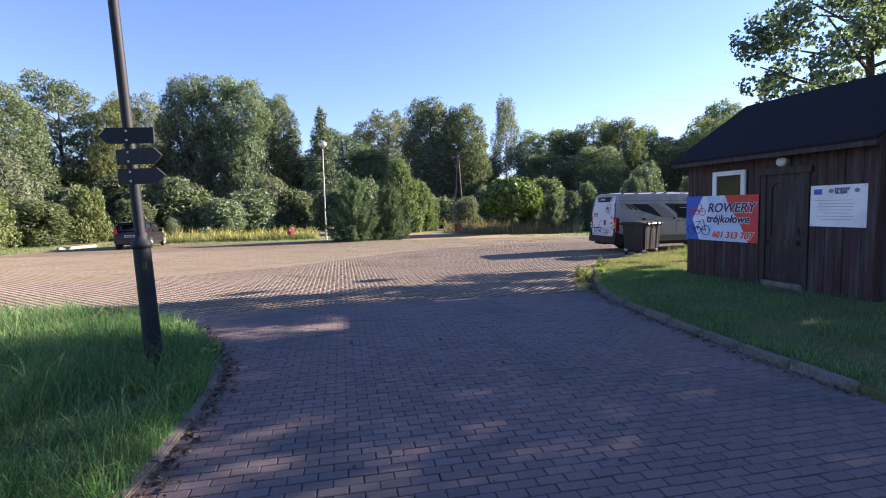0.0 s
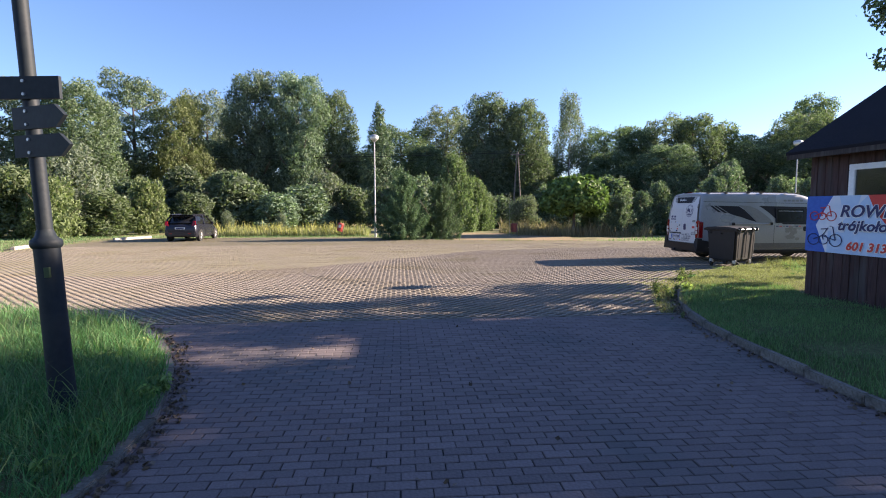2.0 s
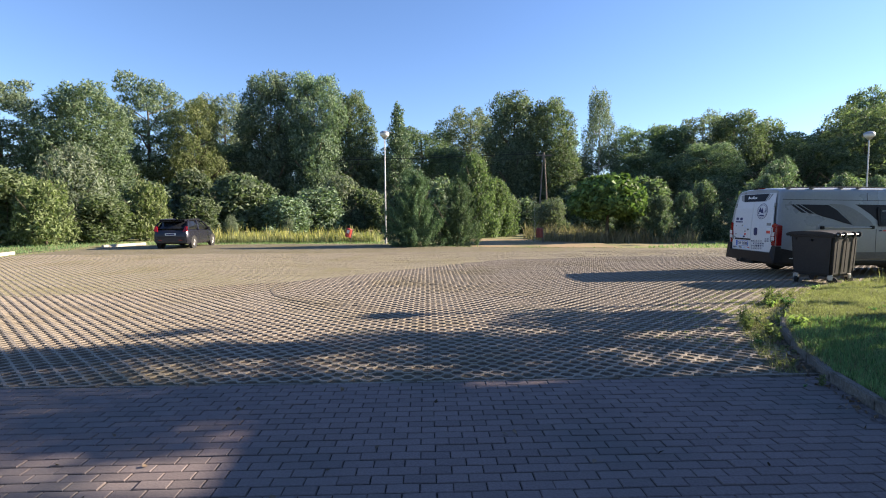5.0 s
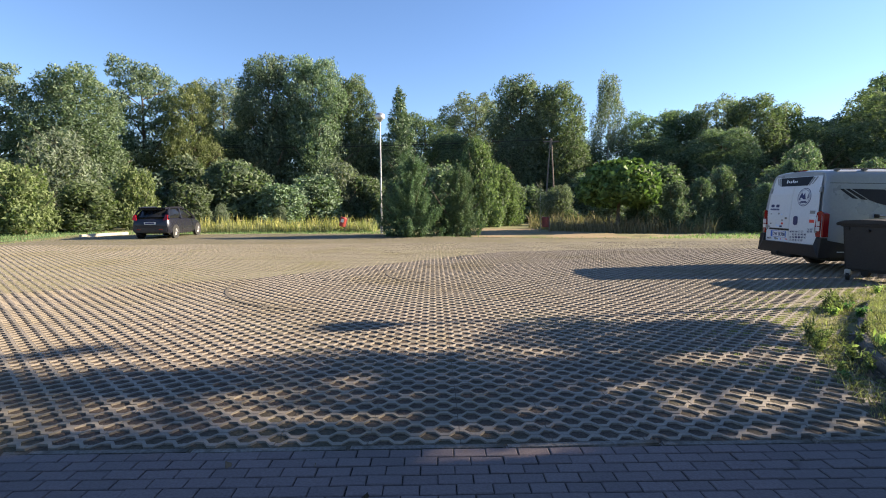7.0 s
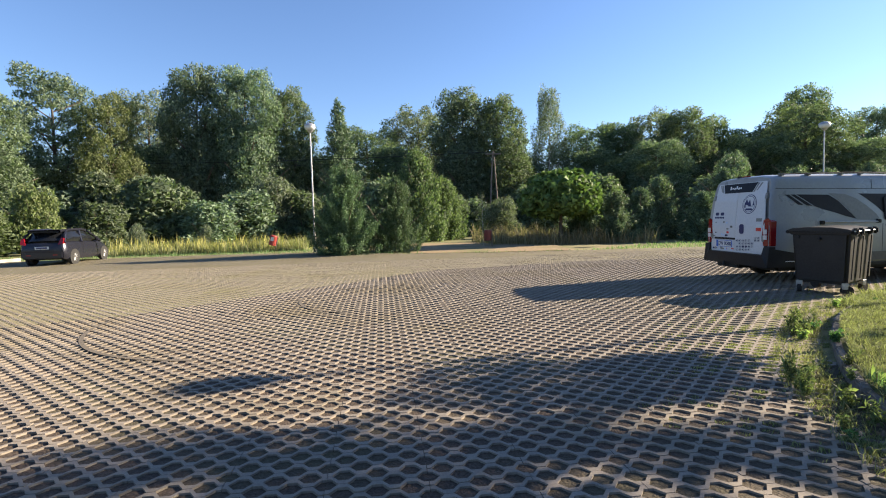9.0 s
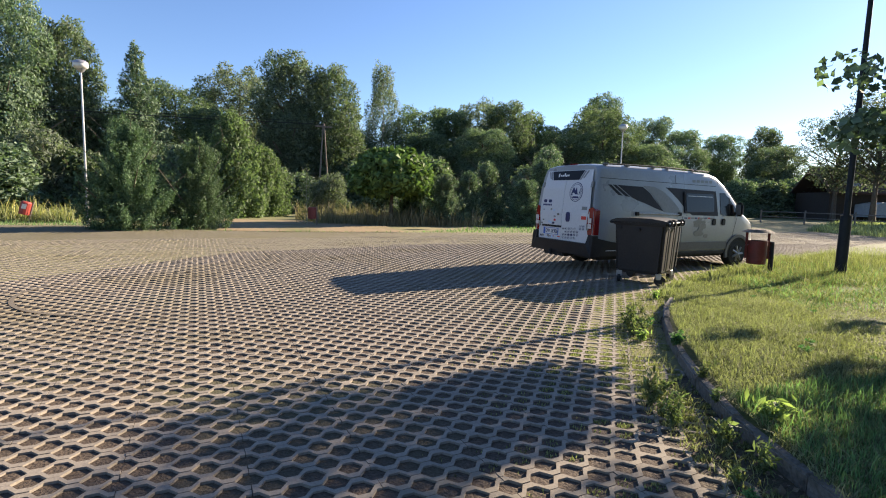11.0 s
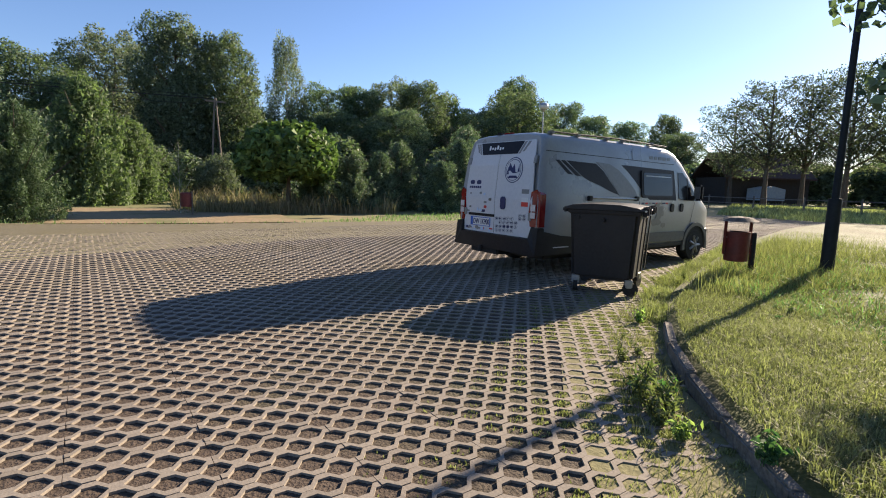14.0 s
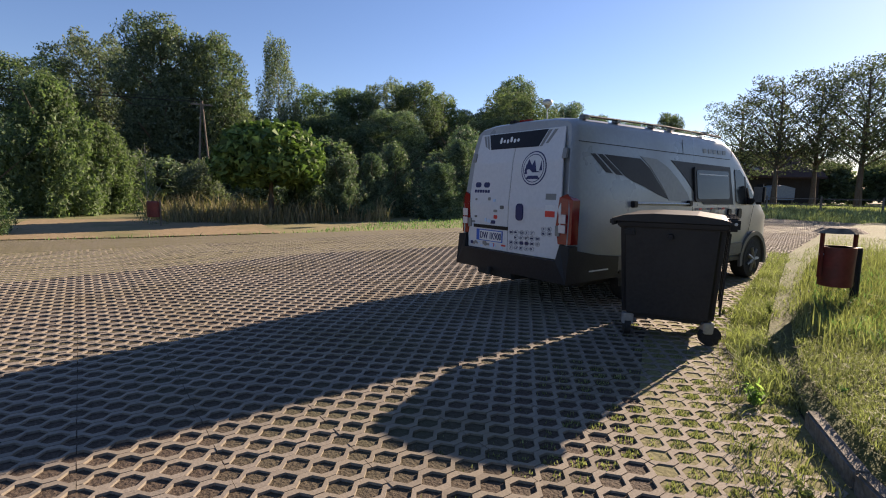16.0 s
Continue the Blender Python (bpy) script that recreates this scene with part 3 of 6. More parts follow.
def crown_lobes(height, radius, low, count, flat=0.8, top=1.0, spread=1.0):
    """Lobes for a crown of unit plan: from low to top of the height."""
    out = []
    for k in range(count):
        f = (k + 0.5) / count
        z = height * (low + (top - low) * f)
        # widest a little below the middle
        w = radius * math.sin(math.pi * min(max(0.14 + 0.8 * (1 - f) ** 0.8, 0.1), 0.95)) ** 0.7
        a = k * 2.39996
        r = w * 0.68 * spread * math.sqrt(random.uniform(0.15, 1.0))
        s = radius * random.uniform(0.15, 0.37) * (0.75 + 0.5 * (1 - f))
        out.append(((math.cos(a) * r, math.sin(a) * r, z - s * 0.5), (s, s, s * flat)))
    return out


WOODS = "trees of the wood beyond the car park"


def broad(seed, leaf, label, count=20, size=0.15, per=1750, spread=1.0, low=0.22, flat=0.85):
    random.seed(seed)
    return tree("broadleaf_tree", label, "tree", leaf, BARK, limbs(9.0, 3.2, 16, 0.22), lobed(crown_lobes(10, 3.4, low, count, flat, 1.0, spread), per, size), WOODS)


P_OAK = broad(1, L_OAK, "tall broadleaf tree with mid-green foliage in the wood", 54)
P_DARK = broad(2, L_DARK, "tall dense dark green broadleaf tree in the wood", 60, 0.145, 1800)
P_GREY = broad(3, L_GREY, "tall willow with grey-green foliage in the wood", 50, 0.14, 1800, 1.15)
P_YEL = broad(4, L_YELLOW, "tall yellowish green broadleaf tree in the wood", 44, 0.145, 1750)
P_OAK2 = broad(5, L_OAK, "wide broadleaf tree with uneven green crown in the wood", 52, 0.15, 1650, 1.3)
P_DARK2 = broad(6, L_DARK, "tall dark tree with open layered crown in the wood", 48, 0.15, 1650, 1.12, 0.2, 0.55)
random.seed(8)
P_BARE = tree("broadleaf_tree", "tall tree with long bare trunk and airy crown", "tree", L_AIRY, BARK, limbs(9.3, 3.4, 30, 0.2, start=0.3, rise=0.8), lobed(crown_lobes(10, 3.6, 0.42, 46, 0.5, 1.0, 1.5), 500, 0.15), WOODS)
random.seed(9)
cone = [((math.cos(k * 2.4) * 1.3 * (1 - k / 26), math.sin(k * 2.4) * 1.3 * (1 - k / 26), 1.2 + 8.4 * k / 24), (1.5 * (1 - k / 27), 1.5 * (1 - k / 27), 0.6)) for k in range(24)]
P_CON = tree("conifer_tree", "slender dark green conifer in the wood", "tree", L_PINE, BARK, limbs(9.6, 2.0, 20, 0.16, rise=0.05, start=0.1), lobed(cone, 2300, 0.19, 0.35, 0.4), WOODS)
random.seed(10)
drip = [((math.cos(k * 2.4) * (2.4 - 1.7 * k / 20) * random.uniform(0.5, 1.1), math.sin(k * 2.4) * (2.4 - 1.7 * k / 20) * random.uniform(0.5, 1.1), 2.5 + 6.9 * (k / 20) ** 0.8), (0.5, 0.5, 1.2)) for k in range(20)] + [((0.1, 0, 9.4), (0.55, 0.55, 0.7))]
P_BIRCH = tree("birch_tree", "tall birch with drooping pale green foliage", "tree", L_GREY, BIRCHBARK, limbs(9.5, 2.0, 18, 0.14, rise=0.4), lobed(drip, 2000, 0.14, 0.45, 1.4), WOODS)


def bush(seed, name, leaf, label, lobes, per, size, **kw):
    random.seed(seed)
    return tree(name, label, "bush", leaf, BARK, limbs(3.2, 1.6, 12, 0.06, start=0.05, rise=0.9), lobed(lobes, per, size, **kw), "bushes along the car park")


def heap(n, r=1.7, h=3.6):
    return [((math.cos(k * 2.4) * r * 0.72 * random.uniform(0.3, 1) * (1.1 - 0.5 * k / n), math.sin(k * 2.4) * r * 0.72 * random.uniform(0.3, 1) * (1.1 - 0.5 * k / n), h * (0.1 + 0.72 * k / n)), (r * random.uniform(0.15, 0.36), r * random.uniform(0.15, 0.36), h * random.uniform(0.08, 0.17))) for k in range(n)]


random.seed(20)
S_GREEN = bush(21, "bush", L_LIGHT, "tall light green leafy bush beside the car park", heap(48), 1500, 0.17)
S_MID = bush(22, "bush", L_OAK, "dense mid-green leafy bush before the wood", heap(51), 1500, 0.18)
S_GREY = bush(23, "bush", L_GREY, "grey-green willow bush before the wood", heap(48), 1600, 0.15, up=0.8, slim=0.35)
S_YEL = bush(24, "bush", L_YELLOW, "yellow-green leafy bush beside the car park", heap(41), 1500, 0.16, droop=0.6)
S_DARK = bush(25, "bush", L_DARK, "dark green dense bush before the wood", heap(51), 1500, 0.18)
spire = [((math.cos(k * 2.4) * 0.75 * (1 - k / 26), math.sin(k * 2.4) * 0.75 * (1 - k / 26), 0.25 + 3.1 * k / 24), (0.85 * (1 - k / 30), 0.85 * (1 - k / 30), 0.45)) for k in range(24)]


def plumes(n, height, radius, power, girth, spread=0.5):
    """Pointed sprays that rise outwards from a dark core, each tapering to its tip."""
    out = []
    for k in range(n):
        f = ((k + 0.5) / n) ** 0.9
        a = k * 2.39996 + random.uniform(-0.3, 0.3)
        w = radius * (1 - f ** power) ** 0.8 * random.uniform(0.7, 1.12)
        tip = Vector((math.cos(a) * w, math.sin(a) * w, 0.35 + (height - 0.4) * f * random.uniform(0.92, 1.05)))
        L = height * random.uniform(0.2, 0.3)
        back = Vector((math.cos(a) * spread, math.sin(a) * spread, 1.0)).normalized() * L
        for j in range(5):
            q = j / 4
            p = tip - back * (1 - q)
            g = girth * (1.05 - 0.85 * q) * random.uniform(0.85, 1.15)
            if p.z > 0.1:
                out.append((tuple(p), (g, g, g * 1.7)))
    for k in range(6):
        f = (k + 0.5) / 6
        c = radius * 0.6 * (1 - f ** power)
        out.append(((0, 0, height * 0.8 * f), (c, c, height * 0.12)))
    return out


random.seed(35)
S_PINE = bush(26, "pine_bush", L_PINE, "dark green young pine with upright shoots", plumes(56, 3.5, 1.5, 1.5, 0.2, 1.2), 3600, 0.12, slim=0.3, up=0.5, fill=0.6)
S_JUN = bush(27, "juniper_bush", L_JUNIPER, "broad green juniper with feathery upright sprays", plumes(96, 3.5, 1.7, 2.0, 0.15, 1.2), 9500, 0.085, slim=0.25, up=0.8, fill=0.6)
S_JUN2 = bush(28, "juniper_bush", L_JUNIPER, "smaller pointed green juniper beside the larger one", plumes(76, 3.5, 1.55, 1.6, 0.15, 1.1), 9500, 0.085, slim=0.25, up=0.8, fill=0.6)
S_CONE = bush(29, "bush", L_LIGHT, "tall pointed light green leafy bush", plumes(110, 3.7, 1.75, 1.7, 0.3, 0.8), 1500, 0.11, slim=0.5)
random.seed(30)
dome = []
for k in range(46):
    f = (k + 0.5) / 46
    rr, a = 1.18 * math.sqrt(f), k * 2.39996
    dome.append(((math.cos(a) * rr, math.sin(a) * rr, 2.95 - 0.75 * f ** 1.6 + random.uniform(-0.12, 0.1)), (0.4, 0.4, 0.3)))
for k in range(26):
    a = k * 2.39996
    dome.append(((math.cos(a) * 1.3, math.sin(a) * 1.3, random.uniform(1.55, 2.15)), (0.28, 0.28, 0.4)))
for k in range(16):
    a, rr = k * 2.39996, 1.0 * math.sqrt((k + 0.5) / 16)
    dome.append(((math.cos(a) * rr, math.sin(a) * rr, random.uniform(1.4, 1.9)), (0.4, 0.4, 0.35)))
S_BALL = tree("globe_tree", "umbrella-shaped tree with large lime-green hanging leaves", "tree", L_LIME, BARK, limbs(2.4, 1.2, 11, 0.1, start=0.6, rise=0.6), lobed(dome, 1500, 0.2, 0.7, 1.5), "")
random.seed(31)
S_YOUNG = tree("young_tree", "young slender tree with airy light green foliage", "tree", L_YELLOW, BIRCHBARK, limbs(3.6, 1.1, 14, 0.035, rise=0.8), lobed(spire, 380, 0.09, up=0.3), "")


def plant(proto, x, y, h, r, base_h, base_r, turn=None, lean=0.0):
    """Set a copy (the first time, the tree itself) at x, y with height h and crown radius r."""
    random.seed(int(abs(x * 131 + y * 71)))
    m = Matrix.LocRotScale((x, y, -0.06), Euler((radians(lean), 0, radians(turn if turn is not None else random.uniform(0, 360)))), (r / base_r, r / base_r, h / base_h))
    if proto.name not in PLANTED:
        PLANTED.add(proto.name)
        proto.matrix_world = m
        return proto
    return copy_thing_at(proto, m)


PLANTED = set()


def copy_thing_at(proto, m):
    keep = proto.matrix_basis.copy()
    proto.matrix_basis = Matrix()
    made = copy_thing(proto, m)
    proto.matrix_basis = keep
    return made


FAR = [
    (P_DARK2, -39.2, 50.1, 13.9, 4.6), (P_OAK, -31.7, 49.6, 13.2, 4.8), (P_DARK2, -32.5, 62.1, 17.0, 5.2), (P_YEL, -25.5, 59.0, 14.0, 3.6), (P_GREY, -29.6, 76.9, 18.2, 5.5),
    (P_DARK, -19.0, 63.7, 17.4, 4.9), (P_DARK, -13.7, 63.1, 17.5, 4.7), (P_OAK, -10.0, 65.9, 16.1, 4.2), (P_CON, -4.0, 64.6, 15.1, 5.0), (P_OAK2, -1.3, 82.7, 14.6, 6.0),
    (P_GREY, 6.7, 86.5, 18.4, 6.5), (P_DARK, 11.1, 69.8, 16.6, 5.4), (P_OAK, 15.2, 69.0, 16.0, 5.2), (P_BIRCH, 24.9, 76.6, 18.9, 4.8), (P_OAK2, 31.4, 78.4, 14.0, 5.6), (P_OAK, 35.2, 74.4, 13.7, 5.6),
    (P_GREY, 39.4, 74.5, 15.3, 5.2), (P_OAK, 39.5, 67.4, 14.2, 5.4), (P_YEL, 46.1, 70.2, 13.6, 4.8), (P_DARK2, 51.7, 71.1, 12.4, 5.4), (P_DARK2, 54.5, 68.8, 12.8, 5.9),
    (P_OAK, 59.0, 70.0, 17.4, 5.4), (P_OAK2, 50.9, 60.5, 13.5, 5.0), (P_DARK, 70.8, 69.8, 15.0, 5.0), (P_DARK, 69.9, 63.0, 12.4, 4.8), (P_DARK, 81.2, 64.6, 12.6, 5.2), (P_OAK, 82.2, 57.4, 13.2, 3.9), (P_DARK, 76.0, 52.0, 9.5, 5.0),
    (P_BARE, 63.2, 37.9, 11.2, 4.2), (P_BARE, 60.8, 33.3, 12.8, 4.6), (P_BARE, 63.6, 30.9, 12.6, 4.2), (P_BARE, 62.7, 27.0, 13.4, 4.9), (P_BARE, 63.4, 23.6, 13.6, 4.6), (P_BARE, 62.1, 19.0, 13.0, 5.0),
    (P_GREY, 92.0, 44.0, 8.0, 6.0), (P_GREY, 96.0, 30.0, 7.5, 6.5), (P_GREY, 95.0, 20.0, 7.0, 6.5),
    # behind the walker and beside the drive
    (P_OAK, -46.0, 30.0, 13.0, 5.0), (P_DARK, -47.0, 12.0, 13.0, 5.5), (P_OAK2, -30.0, -22.0, 12.0, 5.0), (P_DARK, -6.0, -34.0, 13.0, 5.5), (P_OAK, 16.0, -30.0, 13.0, 5.5),
    # under the crowns, second line
    (P_DARK, -36.0, 57.0, 9.0, 6.0), (P_DARK, -25.0, 66.0, 10.0, 6.0), (P_DARK, -7.0, 72.0, 9.5, 6.0), (P_OAK, 2.5, 72.0, 10.5, 5.0), (P_DARK, 21.0, 80.0, 10.5, 7.0), (P_OAK, 27.0, 66.0, 9.2, 4.6), (P_DARK, 33.0, 62.0, 9.6, 5.0),
    (P_OAK2, 46.0, 62.0, 10.0, 5.5), (P_DARK, 56.0, 58.0, 9.0, 5.5), (P_DARK, -44.0, 44.0, 9.0, 5.0), (P_DARK, 62.0, 62.0, 9.5, 6.0),
]
for proto, x, y, h, r in FAR:
    plant(proto, x, y, h * 1.035, r, 10.0, 3.4)

NEAR = [
    (S_GREEN, -26.5, 34.6, 5.2, 2.9), (S_YEL, -23.3, 33.4, 4.4, 1.9), (S_GREY, -27.2, 41.7, 8.0, 3.5), (S_GREEN, -21.8, 36.4, 3.4, 2.5), (S_YEL, -20.0, 38.6, 4.6, 1.7), (S_MID, -21.2, 47.8, 6.3, 2.9),
    (S_MID, -16.1, 45.7, 5.9, 3.7), (S_DARK, -12.3, 44.9, 3.6, 2.7), (S_DARK, -10.7, 49.5, 4.6, 3.4), (S_GREY, -9.3, 53.9, 6.5, 3.3), (S_MID, -6.9, 54.3, 5.0, 2.7), (S_MID, -18.2, 42.2, 3.6, 2.2), (S_DARK, -24.0, 46.0, 5.0, 3.4),
    (S_CONE, 3.0, 40.6, 6.5, 2.6), (S_CONE, 4.9, 42.0, 4.6, 2.2), (S_MID, 6.1, 46.3, 3.7, 2.2), (S_DARK, 8.4, 49.0, 3.4, 2.4), (S_GREY, 10.1, 45.6, 3.4, 2.0), (S_DARK, 0.5, 50.0, 5.6, 3.0), (S_MID, -2.6, 52.0, 4.8, 3.0),
    (S_DARK, 14.0, 50.0, 4.6, 3.2), (S_DARK, 13.0, 41.5, 3.2, 2.2), (S_MID, 19.5, 48.0, 5.5, 3.2), (S_DARK, 32.0, 50.0, 5.5, 3.6), (S_MID, 40.0, 50.0, 5.5, 3.6), (S_DARK, 46.0, 46.0, 4.5, 3.2), (S_DARK, -31.0, 42.0, 5.5, 3.2), (S_GREEN, -30.5, 36.0, 5.2, 2.8), (S_GREEN, -30, 27, 4.6, 2.6), (S_MID, -31, 19, 5.0, 2.8),
    (S_DARK, 79, 44, 6.0, 4.4), (S_DARK, 62, 48, 5.0, 3.4), (S_MID, 67, 51, 5.5, 3.8), (S_DARK, 72, 52, 6.0, 4.0), (S_DARK, 66, 46.5, 5.0, 3.2), (S_DARK, 77, 33.5, 5.6, 4.0), (S_MID, 80, 29, 6.0, 4.2), (S_DARK, 78, 24.5, 5.0, 3.6), (S_DARK, 76, 20.5, 5.5, 3.6), (S_MID, 74, 17, 5.0, 3.4), (S_DARK, 71, 46, 5.6, 3.4), (S_GREY, -14.3, 38.4, 1.9, 0.7), (S_GREY, -10.4, 38.6, 1.7, 0.6),
]
for proto, x, y, h, r in NEAR:
    plant(proto, x, y, h, r, 3.7, 1.75)
for proto, x, y, h, r in ((S_PINE, 13.2, 32.0, 3.0, 1.5), (S_PINE, 15.2, 33.0, 3.3, 1.6), (S_PINE, 17.0, 34.0, 4.1, 1.8), (S_PINE, 18.0, 31.6, 2.9, 1.8), (S_PINE, 20.4, 33.2, 4.4, 1.9), (S_PINE, 23.1, 36.0, 5.6, 2.1), (S_PINE, 22.2, 31.2, 3.0, 1.8), (S_PINE, 26.5, 34.5, 4.6, 2.0), (S_PINE, 27.6, 41.5, 6.6, 2.4), (S_PINE, 31.0, 37.0, 4.6, 2.2), (S_PINE, 35.5, 38.0, 5.2, 2.2), (S_PINE, 12.2, 34.5, 3.0, 1.5)):
    plant(proto, x, y, h, r, 3.6, 1.5)
plant(S_JUN, -1.2, 29.5, 4.3, 1.95, 3.5, 1.6)
plant(S_JUN2, 1.1, 30.3, 3.9, 1.6, 3.5, 1.5)
plant(S_BALL, 10.4, 32.9, 3.9, 2.15, 3.2, 1.5)
plant(S_YOUNG, 5.9, 32.6, 3.0, 0.6, 3.7, 1.5)

# the tall tree over the hut, and unseen neighbours added to shade the drive
random.seed(41)
ALDER = Vector((12.8, 9.45, 0.05))
REACH = 1 / math.tan(SUN_ELEV)


def bough(gx, gy, lean_x, size):
    """A clump of the alder's crown, given by the ground it shades and how far east of the trunk it hangs."""
    z = max(2.4, (ALDER.x + lean_x - gx) / (REACH * math.sin(SUN_AZ)))
    p = (gx + REACH * math.sin(SUN_AZ) * z - ALDER.x, gy + REACH * math.cos(SUN_AZ) * z - ALDER.y, z)
    return (p, (size * random.uniform(0.8, 1.2), size * random.uniform(0.7, 1.0), size * random.uniform(0.45, 0.7)))


# clumps placed by the ground they must shade, many of them out of view
fine = []
for x0, x1, y0, y1, n, size in ((-7.2, -4.4, 8.3, 9.0, 8, 0.55), (-4.3, -2.6, 9.95, 10.15, 4, 0.24), (-5.6, -1.2, 8.5, 9.2, 16, 0.42), (-1.2, 0.6, 8.9, 9.8, 7, 0.42), (-4.2, 0.2, 7.75, 8.3, 11, 0.34), (0.5, 3.7, 9.9, 11.0, 15, 0.42), (0.2, 3.2, 7.9, 9.7, 15, 0.42), (3.5, 4.2, 10.4, 11.1, 3, 0.34), (-2.0, 3.0, 6.9, 7.7, 9, 0.55), (-6.5, -1.4, 6.7, 7.8, 17, 0.5), (-7.0, -1.5, 2.6, 5.3, 38, 0.62), (-4.6, -1.2, 5.2, 6.75, 11, 0.27)):
    for k in range(n):
        fine.append(bough(random.uniform(x0, x1), random.uniform(y0, y1), random.uniform(-3.2, 2.6), size))
for x0, x1, y0, y1, n, size in ((5.2, 6.2, 9.3, 9.8, 3, 0.3), (3.8, 4.5, 8.6, 9.2, 3, 0.36), (5.6, 5.9, 10.5, 10.8, 1, 0.28), (7.0, 8.2, 10.3, 10.6, 2, 0.3), (4.6, 6.2, 7.6, 8.6, 4, 0.42)):
    for k in range(n):
        fine.append(bough(random.uniform(x0, x1), random.uniform(y0, y1), random.uniform(0.0, 3.6), size))
SHADE = tree("alder_tree", "tall alder with dark rounded leaves behind the hut", "tree", L_DARK, BARK, limbs(9.2, 3.4, 26, 0.2, start=0.28, rise=0.4), lobed(fine, 1250, 0.13, 0.8, sides=4), "trees behind the hut")
SHADE.matrix_world = pose(*ALDER)
# four alders out of view, added only to throw dappled shade on the bricks
random.seed(43)
SHADE2 = tree("alder_tree", "unseen tall alder with dense rounded crown, added behind the hut for its shade", "tree", L_DARK, BARK, limbs(10.0, 3.0, 22, 0.2, start=0.25, rise=0.5), lobed(crown_lobes(10.4, 3.5, 0.2, 52, 0.8, 1.0, 1.15), 1150, 0.14, 0.8, sides=4), "trees behind the hut")
SHADE2.matrix_world = pose(15.8, 3.6, 0.05, 0, 0, 70)
copy_thing_at(SHADE2, pose(14.4, -0.3, 0.05, 0, 0, 160) @ Matrix.Scale(0.94, 4))
copy_thing_at(SHADE2, pose(14.9, -5.2, 0.05, 0, 0, 250))
copy_thing_at(SHADE2, pose(20.5, 1.6, 0.05, 0, 0, 20) @ Matrix.Scale(1.15, 4))

# ---------------------------------------------------------------- wooden hut
# local x runs along the front from its far corner (-3.45) to the near corner (0), y goes into the hut
hut = thing("wooden_hut", pose(6.40, 4.13, -0.03, 0, 0, -87) @ Matrix.Diagonal((1.227, 1.1, 1.055, 1)), "small dark brown weathered wooden hut with felt roof", "hut")
W0, W1, HB, HT, DEEP = -3.45, -0.08, 0.16, 2.66, 3.4
FRONT_GAPS = [(-2.80, -2.13, 1.5, 2.42), (-1.74, -1.05, 0.16, 2.28)]
random.seed(3)
bm = boxed((W0 + 0.03, 0.03, HB), (W1 - 0.03, DEEP - 0.03, HT - 0.02))
part("core", bm, DOORWOOD, hut, "dark inner boarding")
x = W0
while x < W1 - 0.01:
    w = min(random.uniform(0.10, 0.15), W1 - x)
    spans = [(HB - 0.02 + random.uniform(0, 0.02), HT)]
    for a, b, lo, hi in FRONT_GAPS:
        if x + w > a + 0.02 and x < b - 0.02:
            spans = [(s0, s1) for p0, p1 in spans for s0, s1 in ((p0, lo), (hi, p1)) if s1 - s0 > 0.05]
    for lo, hi in spans:
        d = random.uniform(0, 0.008)
        part("board", boxed((x + 0.003, -0.012 - d, lo), (x + w - 0.003, 0.026, hi), 0.003), PLANK, hut)
    x += w
for side, xx in ((0, W1), (1, W0)):
    y = 0.0
    while y < DEEP - 0.01:
        w = min(random.uniform(0.13, 0.19), DEEP - y)
        top = HT + (min(y + w / 2, DEEP - y - w / 2)) / (DEEP / 2) * 1.25
        part("board", boxed((xx - 0.025 if side == 0 else xx, y + 0.003, HB), (xx if side == 0 else xx + 0.025, y + w - 0.003, top), 0.003), PLANK, hut)
        y += w
RIDGE, OV = 4.0, 0.3
bm = bmesh.new()
for y0, z0, y1, z1 in ((-OV, 2.66, DEEP / 2, RIDGE), (DEEP / 2, RIDGE, DEEP + OV, 2.66)):
    vs = [bm.verts.new(p) for p in ((W0 - 0.2, y0, z0), (W1 + 0.16, y0, z0), (W1 + 0.16, y1, z1), (W0 - 0.2, y1, z1))]
    us = [bm.verts.new((v.co.x, v.co.y, v.co.z + 0.05)) for v in vs]
    bm.faces.new(vs[::-1])
    bm.faces.new(us)
    for i in range(4):
        bm.faces.new((vs[i], vs[(i + 1) % 4], us[(i + 1) % 4], us[i]))
roof = part("roof", bm, FELT, hut, "black bitumen felt roof")
part("eaves_board", boxed((W0 - 0.19, -OV + 0.005, 2.58), (W1 + 0.15, -OV + 0.03, 2.68), 0.004), DOORWOOD, hut)
for yy, xx in ((0, W1 + 0.135), (0, W0 - 0.165)):
    bm = slab([(-OV, 2.585), (DEEP / 2, RIDGE - 0.08), (DEEP / 2, RIDGE + 0.01), (-OV, 2.68)], lambda a, b: (xx - 0.012, a, b), lambda a, b: (xx + 0.012, a, b))
    part("verge_board", bm, DOORWOOD, hut)
for xx, w in ((-1.79, 0.1), (-1.07, 0.1)):
    part("door_post", boxed((xx, -0.05, HB), (xx + w, 0.0, 2.3), 0.005), DOORWOOD, hut)
part("door_head", boxed((-1.83, -0.075, 2.28), (-0.93, 0.0, 2.4), 0.008), DOORWOOD, hut)
door = part("door", boxed((-1.69, -0.012, 0.36), (-1.07, 0.02, 2.28), 0.004), DOORWOOD, hut, "dark wooden door with arched upper panel")
